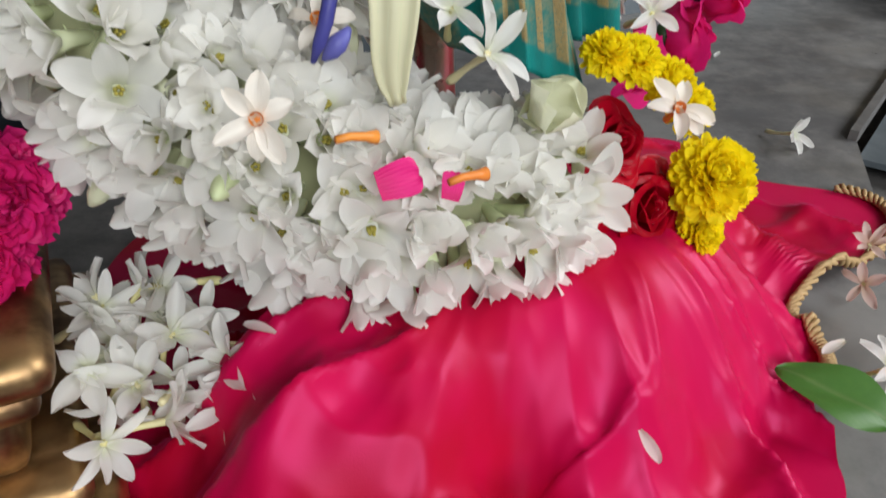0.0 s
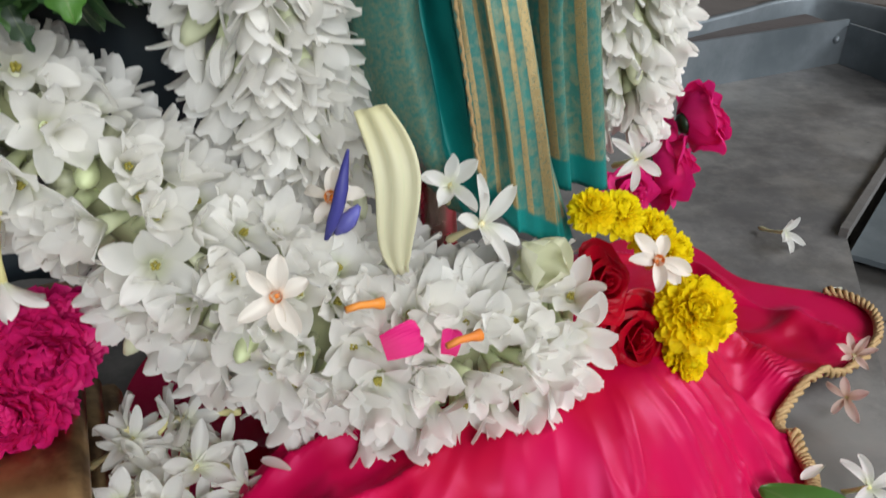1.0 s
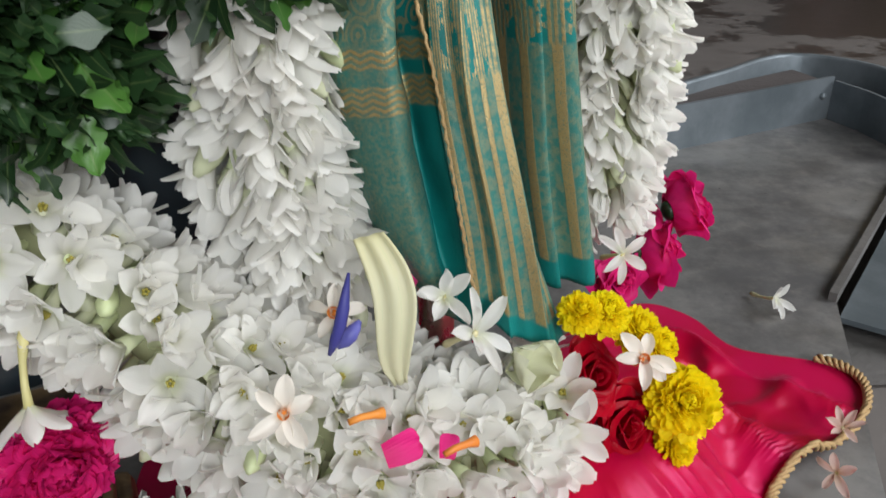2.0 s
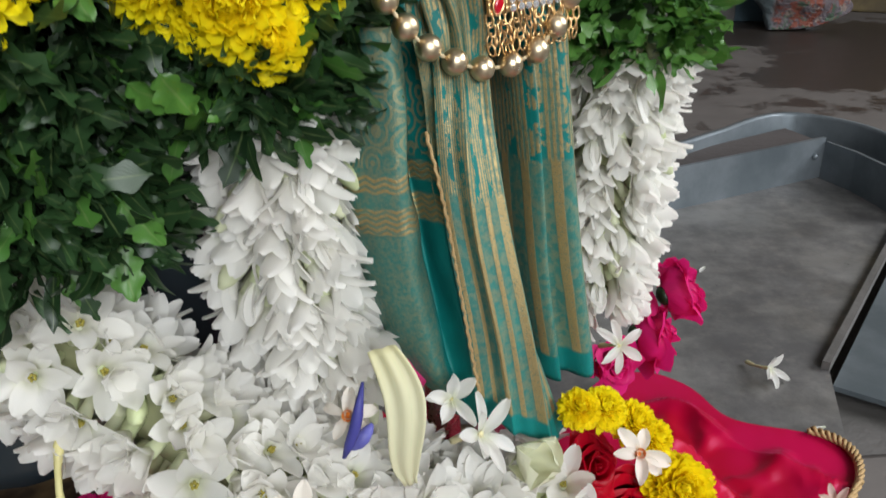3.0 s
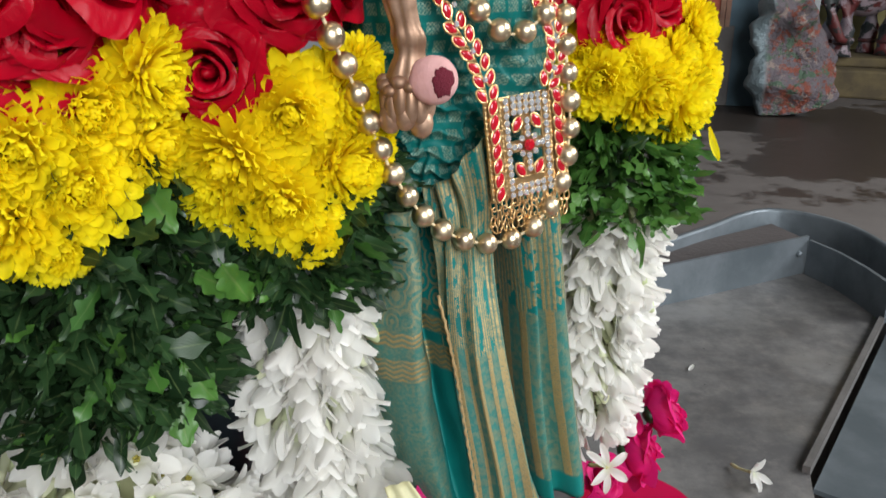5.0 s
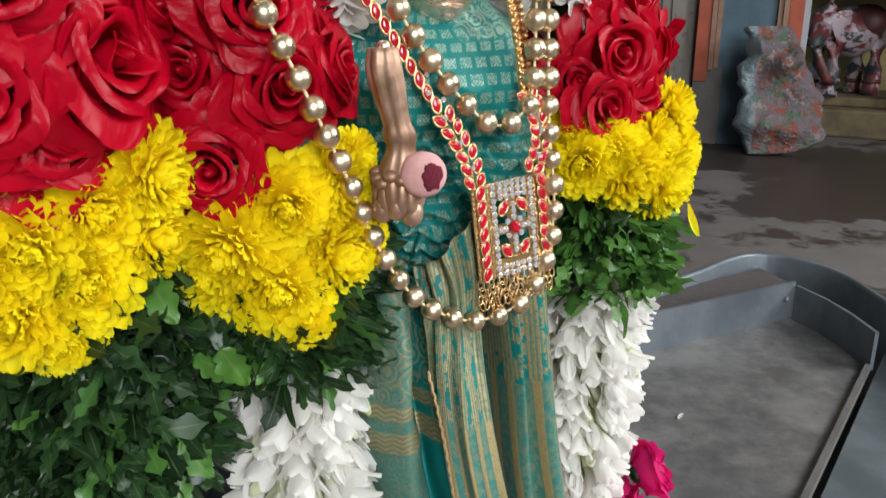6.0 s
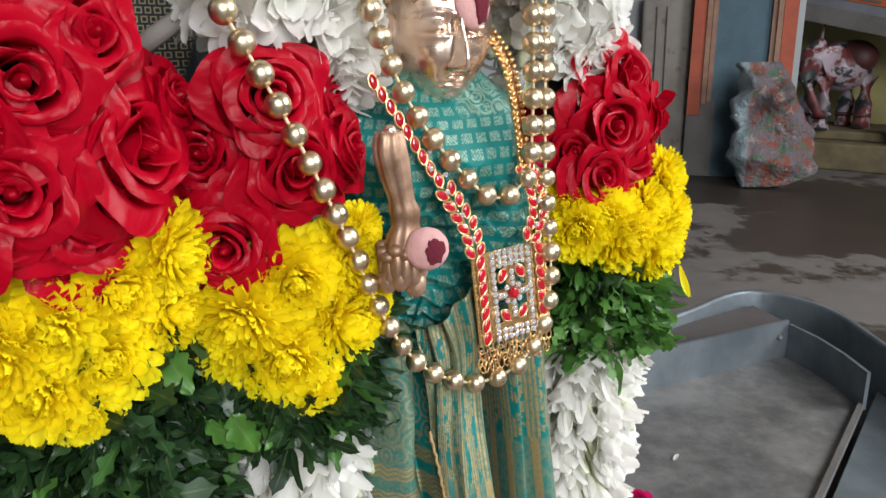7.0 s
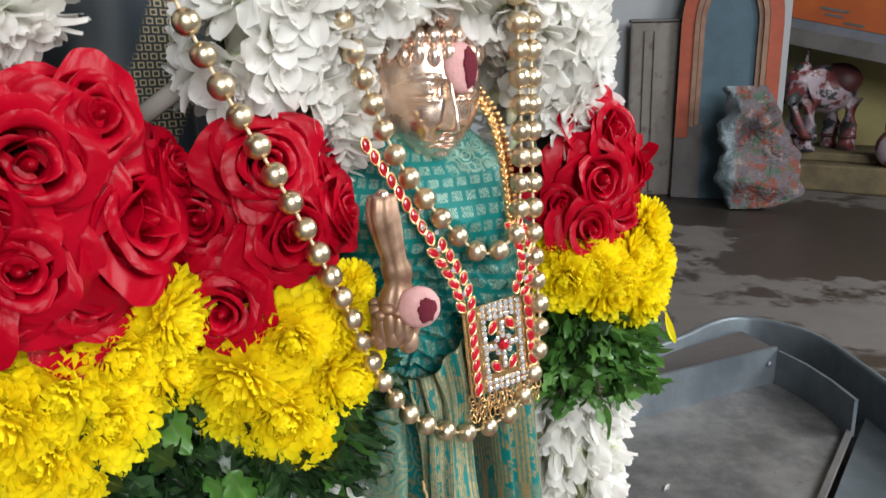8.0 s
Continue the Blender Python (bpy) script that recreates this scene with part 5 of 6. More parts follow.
def paste_mark(loc, way, w, h, depth, spot, spin=0.0):
    """A lump of sandal paste with a vermilion spot on it."""
    t = thing("sandal_paste_mark", "round pink sandalwood paste mark with a dark vermilion spot", "paste mark", "paste marks on the statue", FRAME @ aim(loc, way, spin))
    bm = bmesh.new()
    ball(bm, (0, 0, 0), (w, h, depth), 0, 32, 16)
    for v in bm.verts:
        v.co += 0.0006 * noise.noise_vector(v.co * 160)
    part("paste", to_mesh("paste", bm, [PASTE]), t)
    bm = bmesh.new()
    sx, sy, rx, ry = spot
    n, m = 90, 8

    def rad(a):
        return 1 + 0.18 * noise.noise(Vector((2 * math.cos(a), 2 * math.sin(a), rx * 90))) + 0.10 * noise.noise(Vector((6 * math.cos(a), 6 * math.sin(a), 1))) + 0.08 * noise.noise(Vector((17 * math.cos(a), 17 * math.sin(a), 4)))

    def cap(s, v):
        a = 2 * math.pi * s
        x, y = sx + rx * rad(a) * (1 - v) * math.cos(a), sy + ry * rad(a) * (1 - v) * math.sin(a)
        k = max(0.0, 1 - (x / w) ** 2 - (y / h) ** 2)
        return Vector((x, y, depth * math.sqrt(k) + (0.0008 if v > 0.01 else -0.0006)))

    sheet(bm, n, m, cap, closed=True)
    part("vermilion_spot", to_mesh("vermilion_spot", bm, [KUMKUM], "fix"), t, label="dark maroon vermilion spot")


paste_mark(L(-0.0525, 0.031, 0.4793), (-0.25, -1, 0.12), 0.0116, 0.0116, 0.007, (0.0034, -0.001, 0.0056, 0.0074))
paste_mark(L(-0.0070, -0.0045, 0.6034), (0.15, -1, 0.1), 0.0112, 0.0145, 0.005, (0.0035, 0.0, 0.0055, 0.0125))


# ---- silk dress ----
def lerp_rows(rows, z):
    for a, b in zip(rows, rows[1:]):
        if a[0] >= z >= b[0]:
            k = (a[0] - z) / (a[0] - b[0])
            return [x + (y - x) * k for x, y in zip(a, b)]
    return list(rows[-1])


def silk_dress():
    t = thing("silk_sari", "teal silk sari with woven gold stripes, pleated over the statue", "sari")
    rows = [(0.575, -0.016, -0.044, 0.022, 0.020), (0.562, -0.015, -0.043, 0.037, 0.026), (0.548, -0.012, -0.041, 0.053, 0.032), (0.52, -0.014, -0.036, 0.060, 0.036), (0.48, -0.013, -0.036, 0.058, 0.036),
            (0.45, -0.010, -0.036, 0.054, 0.036), (0.42, -0.006, -0.036, 0.050, 0.036), (0.385, -0.004, -0.036, 0.050, 0.036)]

    def soft(x):
        x = min(1.0, max(0.0, x))
        return x * x * (3 - 2 * x)

    def body(s, v):
        z = 0.385 + 0.19 * v
        _, u, f, hw, hd = lerp_rows(rows, z)
        a = 2 * math.pi * (s - 0.5)
        left = soft((-a + 0.75) / 0.5) * soft((2.6 + a) / 0.6)
        waist = soft((0.512 - z) / 0.045)
        # cloth drawn in under the arm, in slanting creases towards the tuck
        wob = noise.noise(Vector((5 * a, 26 * z, 1.0)))
        c1 = 1 - abs(math.sin(230 * z + 3.4 * a + 2.2 * wob)) ** 0.55
        c2 = 1 - abs(math.sin(140 * z - 6.0 * a + 2.8 * wob + 1.0)) ** 0.6
        fold = waist * (0.0100 * c1 + 0.0075 * c2)
        flat = 0.004 * (1 - abs(math.sin(60 * z + 3.0 * a + wob)) ** 0.5) * left * (1 - waist)
        n = Vector((math.sin(a), math.cos(a)))
        ex = hw * math.sin(a) + n.x * (fold * (0.35 + 0.65 * left) + flat - 0.010 * left * waist)
        ef = hd * math.cos(a) + n.y * (fold * (0.35 + 0.65 * left) + flat) - left * (0.006 + 0.024 * waist)
        dip = 0.010 * soft((v - 0.72) / 0.28) * max(0, math.cos(a + 0.1)) ** 1.5
        return L(u + ex, f + ef, z - dip)

    bm = bmesh.new()
    sheet(bm, 220, 130, body, closed=True)
    part("upper_wrap", to_mesh("upper_wrap", bm, [SILK_MOTIF], "fix"), t, label="teal silk with small woven squares")

    def section_sheet(name, columns, mat, nu, nv, ripple=None, label=""):
        """Cloth through columns of points, each column running from the waist to the hem."""
        lines = [spline([L(*p) for p in col], nv)[0] for col in columns]
        across = [spline([ln[k] for ln in lines], nu)[0] for k in range(nv + 1)]
        bm = bmesh.new()

        def fn(s, v):
            i, k = round(s * nu), nv - round(v * nv)
            p = across[k][i]
            if ripple:
                d = (across[k][min(i + 1, nu)] - across[k][max(i - 1, 0)]).normalized()
                p = p + Vector((d.y, -d.x, 0)) * ripple(s, v)
            return p

        sheet(bm, nu, nv, fn)
        ob = part(name, to_mesh(name, bm, [mat]), t, label=label)
        so = ob.modifiers.new("cloth", "SOLIDIFY")
        so.thickness = 0.0008
        return ob

    Z6 = (0.405, 0.37, 0.335, 0.30, 0.26, 0.225, 0.198)

    def column(us, fs, zs=Z6):
        return [(u, f, z) for u, f, z in zip(us, fs, zs)]

    # smooth side panel over the leg: a forward fold, a hollow, then the seam
    section_sheet("side_panel", [
        column((-0.030, -0.032, -0.034, -0.034, -0.032, -0.030, -0.026), (-0.078, -0.080, -0.082, -0.080, -0.070, -0.050, -0.010)),
        column((-0.062, -0.068, -0.073, -0.072, -0.066, -0.055, -0.037), (-0.040, -0.040, -0.038, -0.036, -0.028, -0.016, 0.010)),
        column((-0.064, -0.066, -0.070, -0.069, -0.062, -0.051, -0.036), (-0.014, -0.010, -0.006, -0.004, 0.002, 0.008, 0.020)),
        column((-0.053, -0.053, -0.056, -0.056, -0.052, -0.045, -0.034), (-0.004, 0.003, 0.008, 0.010, 0.014, 0.019, 0.027)),
        column((-0.045, -0.045, -0.046, -0.045, -0.042, -0.038, -0.032), (-0.014, -0.010, -0.006, 0.000, 0.007, 0.016, 0.029)),
        column((-0.041, -0.041, -0.041, -0.040, -0.038, -0.035, -0.030), (-0.030, -0.028, -0.022, -0.012, 0.000, 0.014, 0.030)),
        column((-0.033, -0.034, -0.036, -0.0345, -0.0325, -0.030, -0.028), (-0.014, -0.008, 0.002, 0.013, 0.022, 0.030, 0.034))],
        SILK_SIDE, 90, 70, lambda s, v: 0.0009 * math.sin(31 * s + 9 * v) * v + 0.0016 * noise.noise(Vector((6 * s, 9 * v, 0))), "smooth teal panel with gold woven border")
    # full front pleats that turn back into a deep gap
    Z5 = (0.413, 0.38, 0.32, 0.257)

    def pleat(s, v):
        k = 0.35 + 0.65 * (1 - v)
        return k * (0.0034 * (1 - 2 * abs(math.sin(9.0 * s ** 0.8 * math.pi / 2 + 0.5)) ** 0.7) + 0.0010 * math.sin(46 * s)) + 0.0040 * soft((v - 0.72) / 0.28) * math.sin(36 * s + 2 * v)

    section_sheet("front_pleats", [
        column((-0.034, -0.036, -0.037, -0.033), (-0.026, -0.010, 0.000, 0.014), Z5) + [(-0.030, 0.020, 0.206)],
        column((-0.032, -0.032, -0.0335, -0.031), (-0.022, 0.000, 0.015, 0.027), Z5) + [(-0.029, 0.032, 0.205)],
        column((-0.028, -0.024, -0.022, -0.017), (0.000, 0.004, 0.024, 0.037), (0.424,) + Z5[1:]) + [(-0.010, 0.041, 0.190)],
        column((-0.018, -0.013, -0.012, -0.004), (0.003, 0.004, 0.023, 0.036), (0.438,) + Z5[1:]) + [(0.011, 0.042, 0.177)],
        column((-0.006, -0.005, -0.004, 0.003), (0.002, 0.002, 0.012, 0.026), (0.440,) + Z5[1:]) + [(0.026, 0.032, 0.170)],
        column((-0.008, -0.005, -0.003, 0.004), (-0.016, -0.016, -0.012, -0.002), Z5) + [(0.028, 0.006, 0.170)]],
        SILK_STRIPE, 150, 80, pleat)

    def rear_pleat(s, v):
        return 0.0012 * math.sin(24 * s) * (1.2 - v) + 0.0022 * soft((v - 0.8) / 0.2) * math.sin(40 * s)

    section_sheet("rear_pleats", [
        column((0.013, 0.016, 0.018, 0.020), (-0.055, -0.055, -0.052, -0.046), Z5) + [(0.026, -0.038, 0.190)],
        column((0.013, 0.017, 0.020, 0.023), (-0.026, -0.024, -0.022, -0.016), Z5) + [(0.031, -0.012, 0.189)],
        column((0.020, 0.024, 0.028, 0.032), (-0.008, -0.004, 0.000, 0.002), Z5) + [(0.041, 0.004, 0.186)],
        column((0.028, 0.030, 0.034, 0.040), (-0.017, -0.014, -0.012, -0.010), Z5) + [(0.050, -0.006, 0.184)],
        column((0.038, 0.043, 0.048, 0.055), (-0.009, -0.006, -0.003, 0.000), Z5) + [(0.065, 0.003, 0.181)],
        column((0.048, 0.054, 0.060, 0.068), (-0.022, -0.020, -0.018, -0.016), Z5) + [(0.079, -0.012, 0.180)],
        column((0.044, 0.050, 0.056, 0.062), (-0.050, -0.050, -0.050, -0.046), Z5) + [(0.074, -0.040, 0.182)]],
        SILK_STRIPE_REAR, 110, 70, rear_pleat)
    # rolled selvedge between panel and pleats
    bm = bmesh.new()
    pts, _ = spline([L(-0.041, 0.004, 0.356), L(-0.038, 0.009, 0.335), L(-0.0345, 0.0165, 0.30), L(-0.0325, 0.026, 0.26), L(-0.030, 0.033, 0.225), L(-0.028, 0.036, 0.203)], 60)
    tube(bm, [p + Vector((0.0005 * math.sin(i * 2.3), 0, 0)) for i, p in enumerate(pts)], 0.0010, 8)
    part("selvedge", to_mesh("selvedge", bm, [BRAID]), t, label="thin gold selvedge")


silk_dress()


# ---- jewellery ----
def bead_mesh(r):
    bm = bmesh.new()
    ball(bm, (0, 0, 0), r, 0, 24, 16)
    return to_mesh("bead", bm, [GOLD_BEAD])


BEAD = bead_mesh(0.0063)


def bead_string(label, points, gap=0.0150):
    g = thing("bead_necklace", label, "necklace", "bead necklaces")
    _, length = spline(points, 4)
    n = round(length / gap)
    pts, _ = spline(points, n)
    rnd = random.Random(n)
    for p in pts:
        part("bead", BEAD, g, Matrix.Translation(p) @ pose(0, 0, 0, rnd.uniform(0, 360), rnd.uniform(0, 360), 0) @ Matrix.Scale(rnd.uniform(0.95, 1.03), 4))
    fine, _ = spline(points, n * 3)
    bm = bmesh.new()
    tube(bm, fine, 0.0009, 6)
    part("cord", to_mesh("cord", bm, [THREAD]), g)


bead_string("long string of gold-coloured metal beads over the garlands",
            [L(-0.163, 0.022, 0.640), L(-0.149, 0.022, 0.607), L(-0.131, 0.029, 0.569), L(-0.117, 0.030, 0.540), L(-0.103, 0.026, 0.510), L(-0.088, 0.018, 0.4785), L(-0.0766, 0.014, 0.450), L(-0.062, 0.011, 0.4217),
             L(-0.042, 0.008, 0.398), L(-0.0113, 0.007, 0.3834), L(0.019, 0.007, 0.3893), L(0.0372, 0.006, 0.414), L(0.0424, 0.005, 0.447), L(0.038, 0.004, 0.494), L(0.0363, 0.003, 0.557), L(0.035, 0.002, 0.6185), L(0.0315, 0.004, 0.643)], 0.0156)
bead_string("short string of gold-coloured metal beads on the chest",
            [L(-0.0855, 0.012, 0.642), L(-0.077, 0.010, 0.6144), L(-0.063, 0.002, 0.584), L(-0.0487, 0.001, 0.5533), L(-0.030, 0.003, 0.526), L(-0.0064, 0.005, 0.5005), L(0.006, 0.006, 0.496),
             L(0.018, 0.006, 0.501), L(0.0263, 0.004, 0.513), L(0.029, 0.002, 0.5566), L(0.0273, 0.002, 0.6034), L(0.023, 0.004, 0.643)], 0.0156)


def marquise(length, width, height):
    """A pointed oval stone in a gold setting."""
    bm = bmesh.new()

    def stone(s, v):
        a = 2 * math.pi * s
        x = math.cos(a)
        y = math.sin(a) * abs(math.sin(a)) ** 0.35
        k = math.cos(v * math.pi / 2)
        return Vector((x * length / 2 * k, y * width / 2 * k, height * (0.3 + 0.7 * math.sin(v * math.pi / 2))))

    sheet(bm, 20, 4, stone, 0, True)
    ring = []
    for a in range(20):
        q = 2 * math.pi * a / 20
        ring.append(Vector((math.cos(q) * (length / 2 + 0.0003), math.sin(q) * abs(math.sin(q)) ** 0.35 * (width / 2 + 0.0003), height * 0.3)))
    tube(bm, ring + ring[:1], 0.00065, 6, 1, False)
    return to_mesh("red_stone", bm, [RED_STONE, GOLD], "fix")


def round_stone(r, mat):
    bm = bmesh.new()
    n = 8
    rings = [[bm.verts.new((q * math.cos(2 * math.pi * (a + o) / n), q * math.sin(2 * math.pi * (a + o) / n), z)) for a in range(n)] for q, z, o in ((r, 0.0, 0), (r, r * 0.35, 0), (r * 0.62, r * 0.8, 0.5))]
    for a, b in zip(rings, rings[1:]):
        for i in range(n):
            bm.faces.new((a[i], a[(i + 1) % n], b[(i + 1) % n], b[i]))
    bm.faces.new(rings[-1])
    return to_mesh("white_stone", bm, [mat], False)


def pendant_necklace():
    g = thing("pendant_necklace", "gold necklace with red stones and a square white-stone pendant", "necklace")
    red = marquise(0.0085, 0.0048, 0.0016)
    white = round_stone(0.00175, CRYSTAL)
    centre = round_stone(0.0032, RED_STONE)
    # left and right chains: leaf-shaped red stones with white stones between
    for pts, gap, both in (([L(-0.0655, -0.008, 0.563), L(-0.0528, -0.004, 0.543), L(-0.0392, -0.001, 0.5196), L(-0.0267, 0.002, 0.5004), L(-0.0151, 0.004, 0.4804), L(-0.0113, 0.005, 0.466)], 0.0078, True),
                           ([L(0.024, 0.001, 0.5112), L(0.030, 0.002, 0.4984), L(0.032, 0.003, 0.484), L(0.027, 0.004, 0.4706)], 0.0078, True)):
        line, ln = spline(pts, 20)
        n = round(ln / gap)
        line, _ = spline(pts, n)
        for i, p in enumerate(line):
            d = (line[min(i + 1, n)] - line[max(i - 1, 0)]).normalized()
            out = Vector((0, -1, 0.12)).normalized()
            side = d.cross(out).normalized()
            for k in (-1, 1):
                single = i < n * 0.6 and pts[0].x < 0
                if k == 1 and single:
                    if i % 2 == 0 and i > 1:
                        part("white_stone", white, g, aim(p - side * 0.0052 + out * 0.002, out, 0.3 * i, 0.9))
                    continue
                x = (d * 0.88 + side * (0.34 if single else -0.47 * k)).normalized()
                y = out.cross(x).normalized()
                m = Matrix((x, y, out)).transposed().to_4x4()
                m.translation = p + (side * 0.0036 * k if not single else Vector()) + out * 0.002
                part("red_stone", red, g, m @ Matrix.Scale(1.0 if single else 0.94, 4))
            if i % 2 and i >= n * 0.5:
                part("white_stone", white, g, aim(p + out * 0.003, out, 0.3 * i, 0.95))
        bm = bmesh.new()
        tube(bm, line, 0.0009, 8)
        part("chain", to_mesh("chain", bm, [GOLD]), g)
    # linked gold chain beside the neck
    pts, ln = spline([L(0.0146, -0.030, 0.5895), L(0.0208, -0.020, 0.5745), L(0.0229, -0.012, 0.5563), L(0.0242, -0.006, 0.5328), L(0.024, 0.0, 0.511)], 22)
    bm = bmesh.new()
    for i, p in enumerate(pts):
        link = bmesh.ops.create_cube(bm, size=1)["verts"]
        m = Matrix.Translation(p) @ pose(0, 0, 0, 20 * (i % 2), 28 + 12 * (i % 2), 35) @ Matrix.Diagonal((0.0064, 0.0050, 0.0036, 1))
        bmesh.ops.transform(bm, matrix=m, verts=link)
        bmesh.ops.bevel(bm, geom=list({e for q in link for e in q.link_edges}), offset=0.0008, segments=2, affect="EDGES", profile=0.5)
        ball(bm, p + Vector((0.0034, -0.0020, 0.0016)), 0.0017, 0, 8, 5)
        ball(bm, p + Vector((-0.0028, -0.0022, -0.0016)), 0.0015, 0, 8, 5)
    part("link_chain", to_mesh("link_chain", bm, [GOLD]), g, label="heavy linked gold chain")
    # the pendant hangs tilted: its own plane
    base = Matrix.Translation(L(0.0140, 0.006, 0.4372)) @ pose(0, 0, 0, 90 - 4, -4, 5) @ Matrix.Diagonal((1.08, 1.05, 1.0, 1.0))

    def at(x, y, z=0.0015):
        return base @ Matrix.Translation((x, y, z))

    bm = bmesh.new()
    W, H = 0.0238, 0.0265
    for x0, x1 in ((-W, -0.0098), (0.0098, W)):
        box(bm, x0, x1, -H, H, -0.001, 0.0006, 0.0004)
    for y0, y1 in ((-H, -0.0165), (0.0165, H)):
        box(bm, -0.0097, 0.0097, y0, y1, -0.0009, 0.0005, 0.0004)
    box(bm, -0.0097, 0.0097, -0.0030, 0.0030, -0.0008, 0.0004)
    box(bm, -0.0030, 0.0030, -0.0164, 0.0164, -0.0007, 0.0003)
    for sx in (-1, 1):
        tube(bm, [Vector((sx * W, -H + 2 * H * k / 40, 0.0006 + 0.0004 * (k % 2))) for k in range(41)], 0.0010, 6)
        tube(bm, [Vector((sx * 0.0150, -H + 2 * H * k / 40, 0.0006 + 0.0004 * (k % 2))) for k in range(41)], 0.0007, 6)
    part("frame", to_mesh("frame", bm, [GOLD], False), g, base, "pierced gold pendant frame")
    for i in range(7):
        y = -0.0225 + 0.0075 * i
        for x, sgn in ((-0.0194, 1), (0.0194, -1)):
            part("red_stone", red, g, at(x, y) @ pose(0, 0, 0, 0, 0, 90 - 24 * sgn))
    for i in range(14):
        y = -0.0250 + 0.0038 * i
        for x in (-0.0120, 0.0120):
            part("white_stone", white, g, at(x, y) @ pose(0, 0, 0, 0, 0, 17 * i))
    for i in range(5):
        x = -0.0076 + 0.0038 * i
        for y in (-0.0250, -0.0212, 0.0180, 0.0215, 0.0250):
            part("white_stone", white, g, at(x, y) @ pose(0, 0, 0, 0, 0, 23 * i))
    for i in range(8):
        a = 2 * math.pi * i / 8
        part("white_stone", white, g, at(0.0056 * math.cos(a), 0.0056 * math.sin(a)) @ pose(0, 0, 0, 0, 0, 31 * i))
    for x, y in ((-0.0088, 0.0), (0.0088, 0.0), (0, 0.0092), (0, -0.0092), (0, 0.0128), (0, -0.0128)):
        part("white_stone", white, g, at(x, y))
    part("centre_stone", centre, g, at(0, 0, 0.002), "round red centre stone")
    for x, y, a in ((-0.0058, 0.0118, -35), (0.0058, 0.0118, 35), (-0.0058, -0.0125, 35), (0.0058, -0.0125, -35)):
        part("red_stone", red, g, at(x, y, 0.001) @ pose(0, 0, 0, 0, 0, a + 90))
    # fringe of small loops under the pendant
    bm = bmesh.new()
    ring = [Vector((0.0017 * math.cos(a * math.pi / 5), 0.0032 * math.sin(a * math.pi / 5), 0)) for a in range(11)]
    tube(bm, ring, 0.0005, 5, 0, False)
    loop = to_mesh("loop", bm, [GOLD])
    rnd = random.Random(3)
    for i in range(15):
        for k in range(4):
            part("fringe_loop", loop, g, at(-0.0235 + 0.0033 * i + 0.0012 * (k % 2), -0.0285 - 0.0044 * k, -0.001 * k) @ pose(0, 0, 0, 0, rnd.uniform(-60, 60), rnd.uniform(-22, 22)))


pendant_necklace()


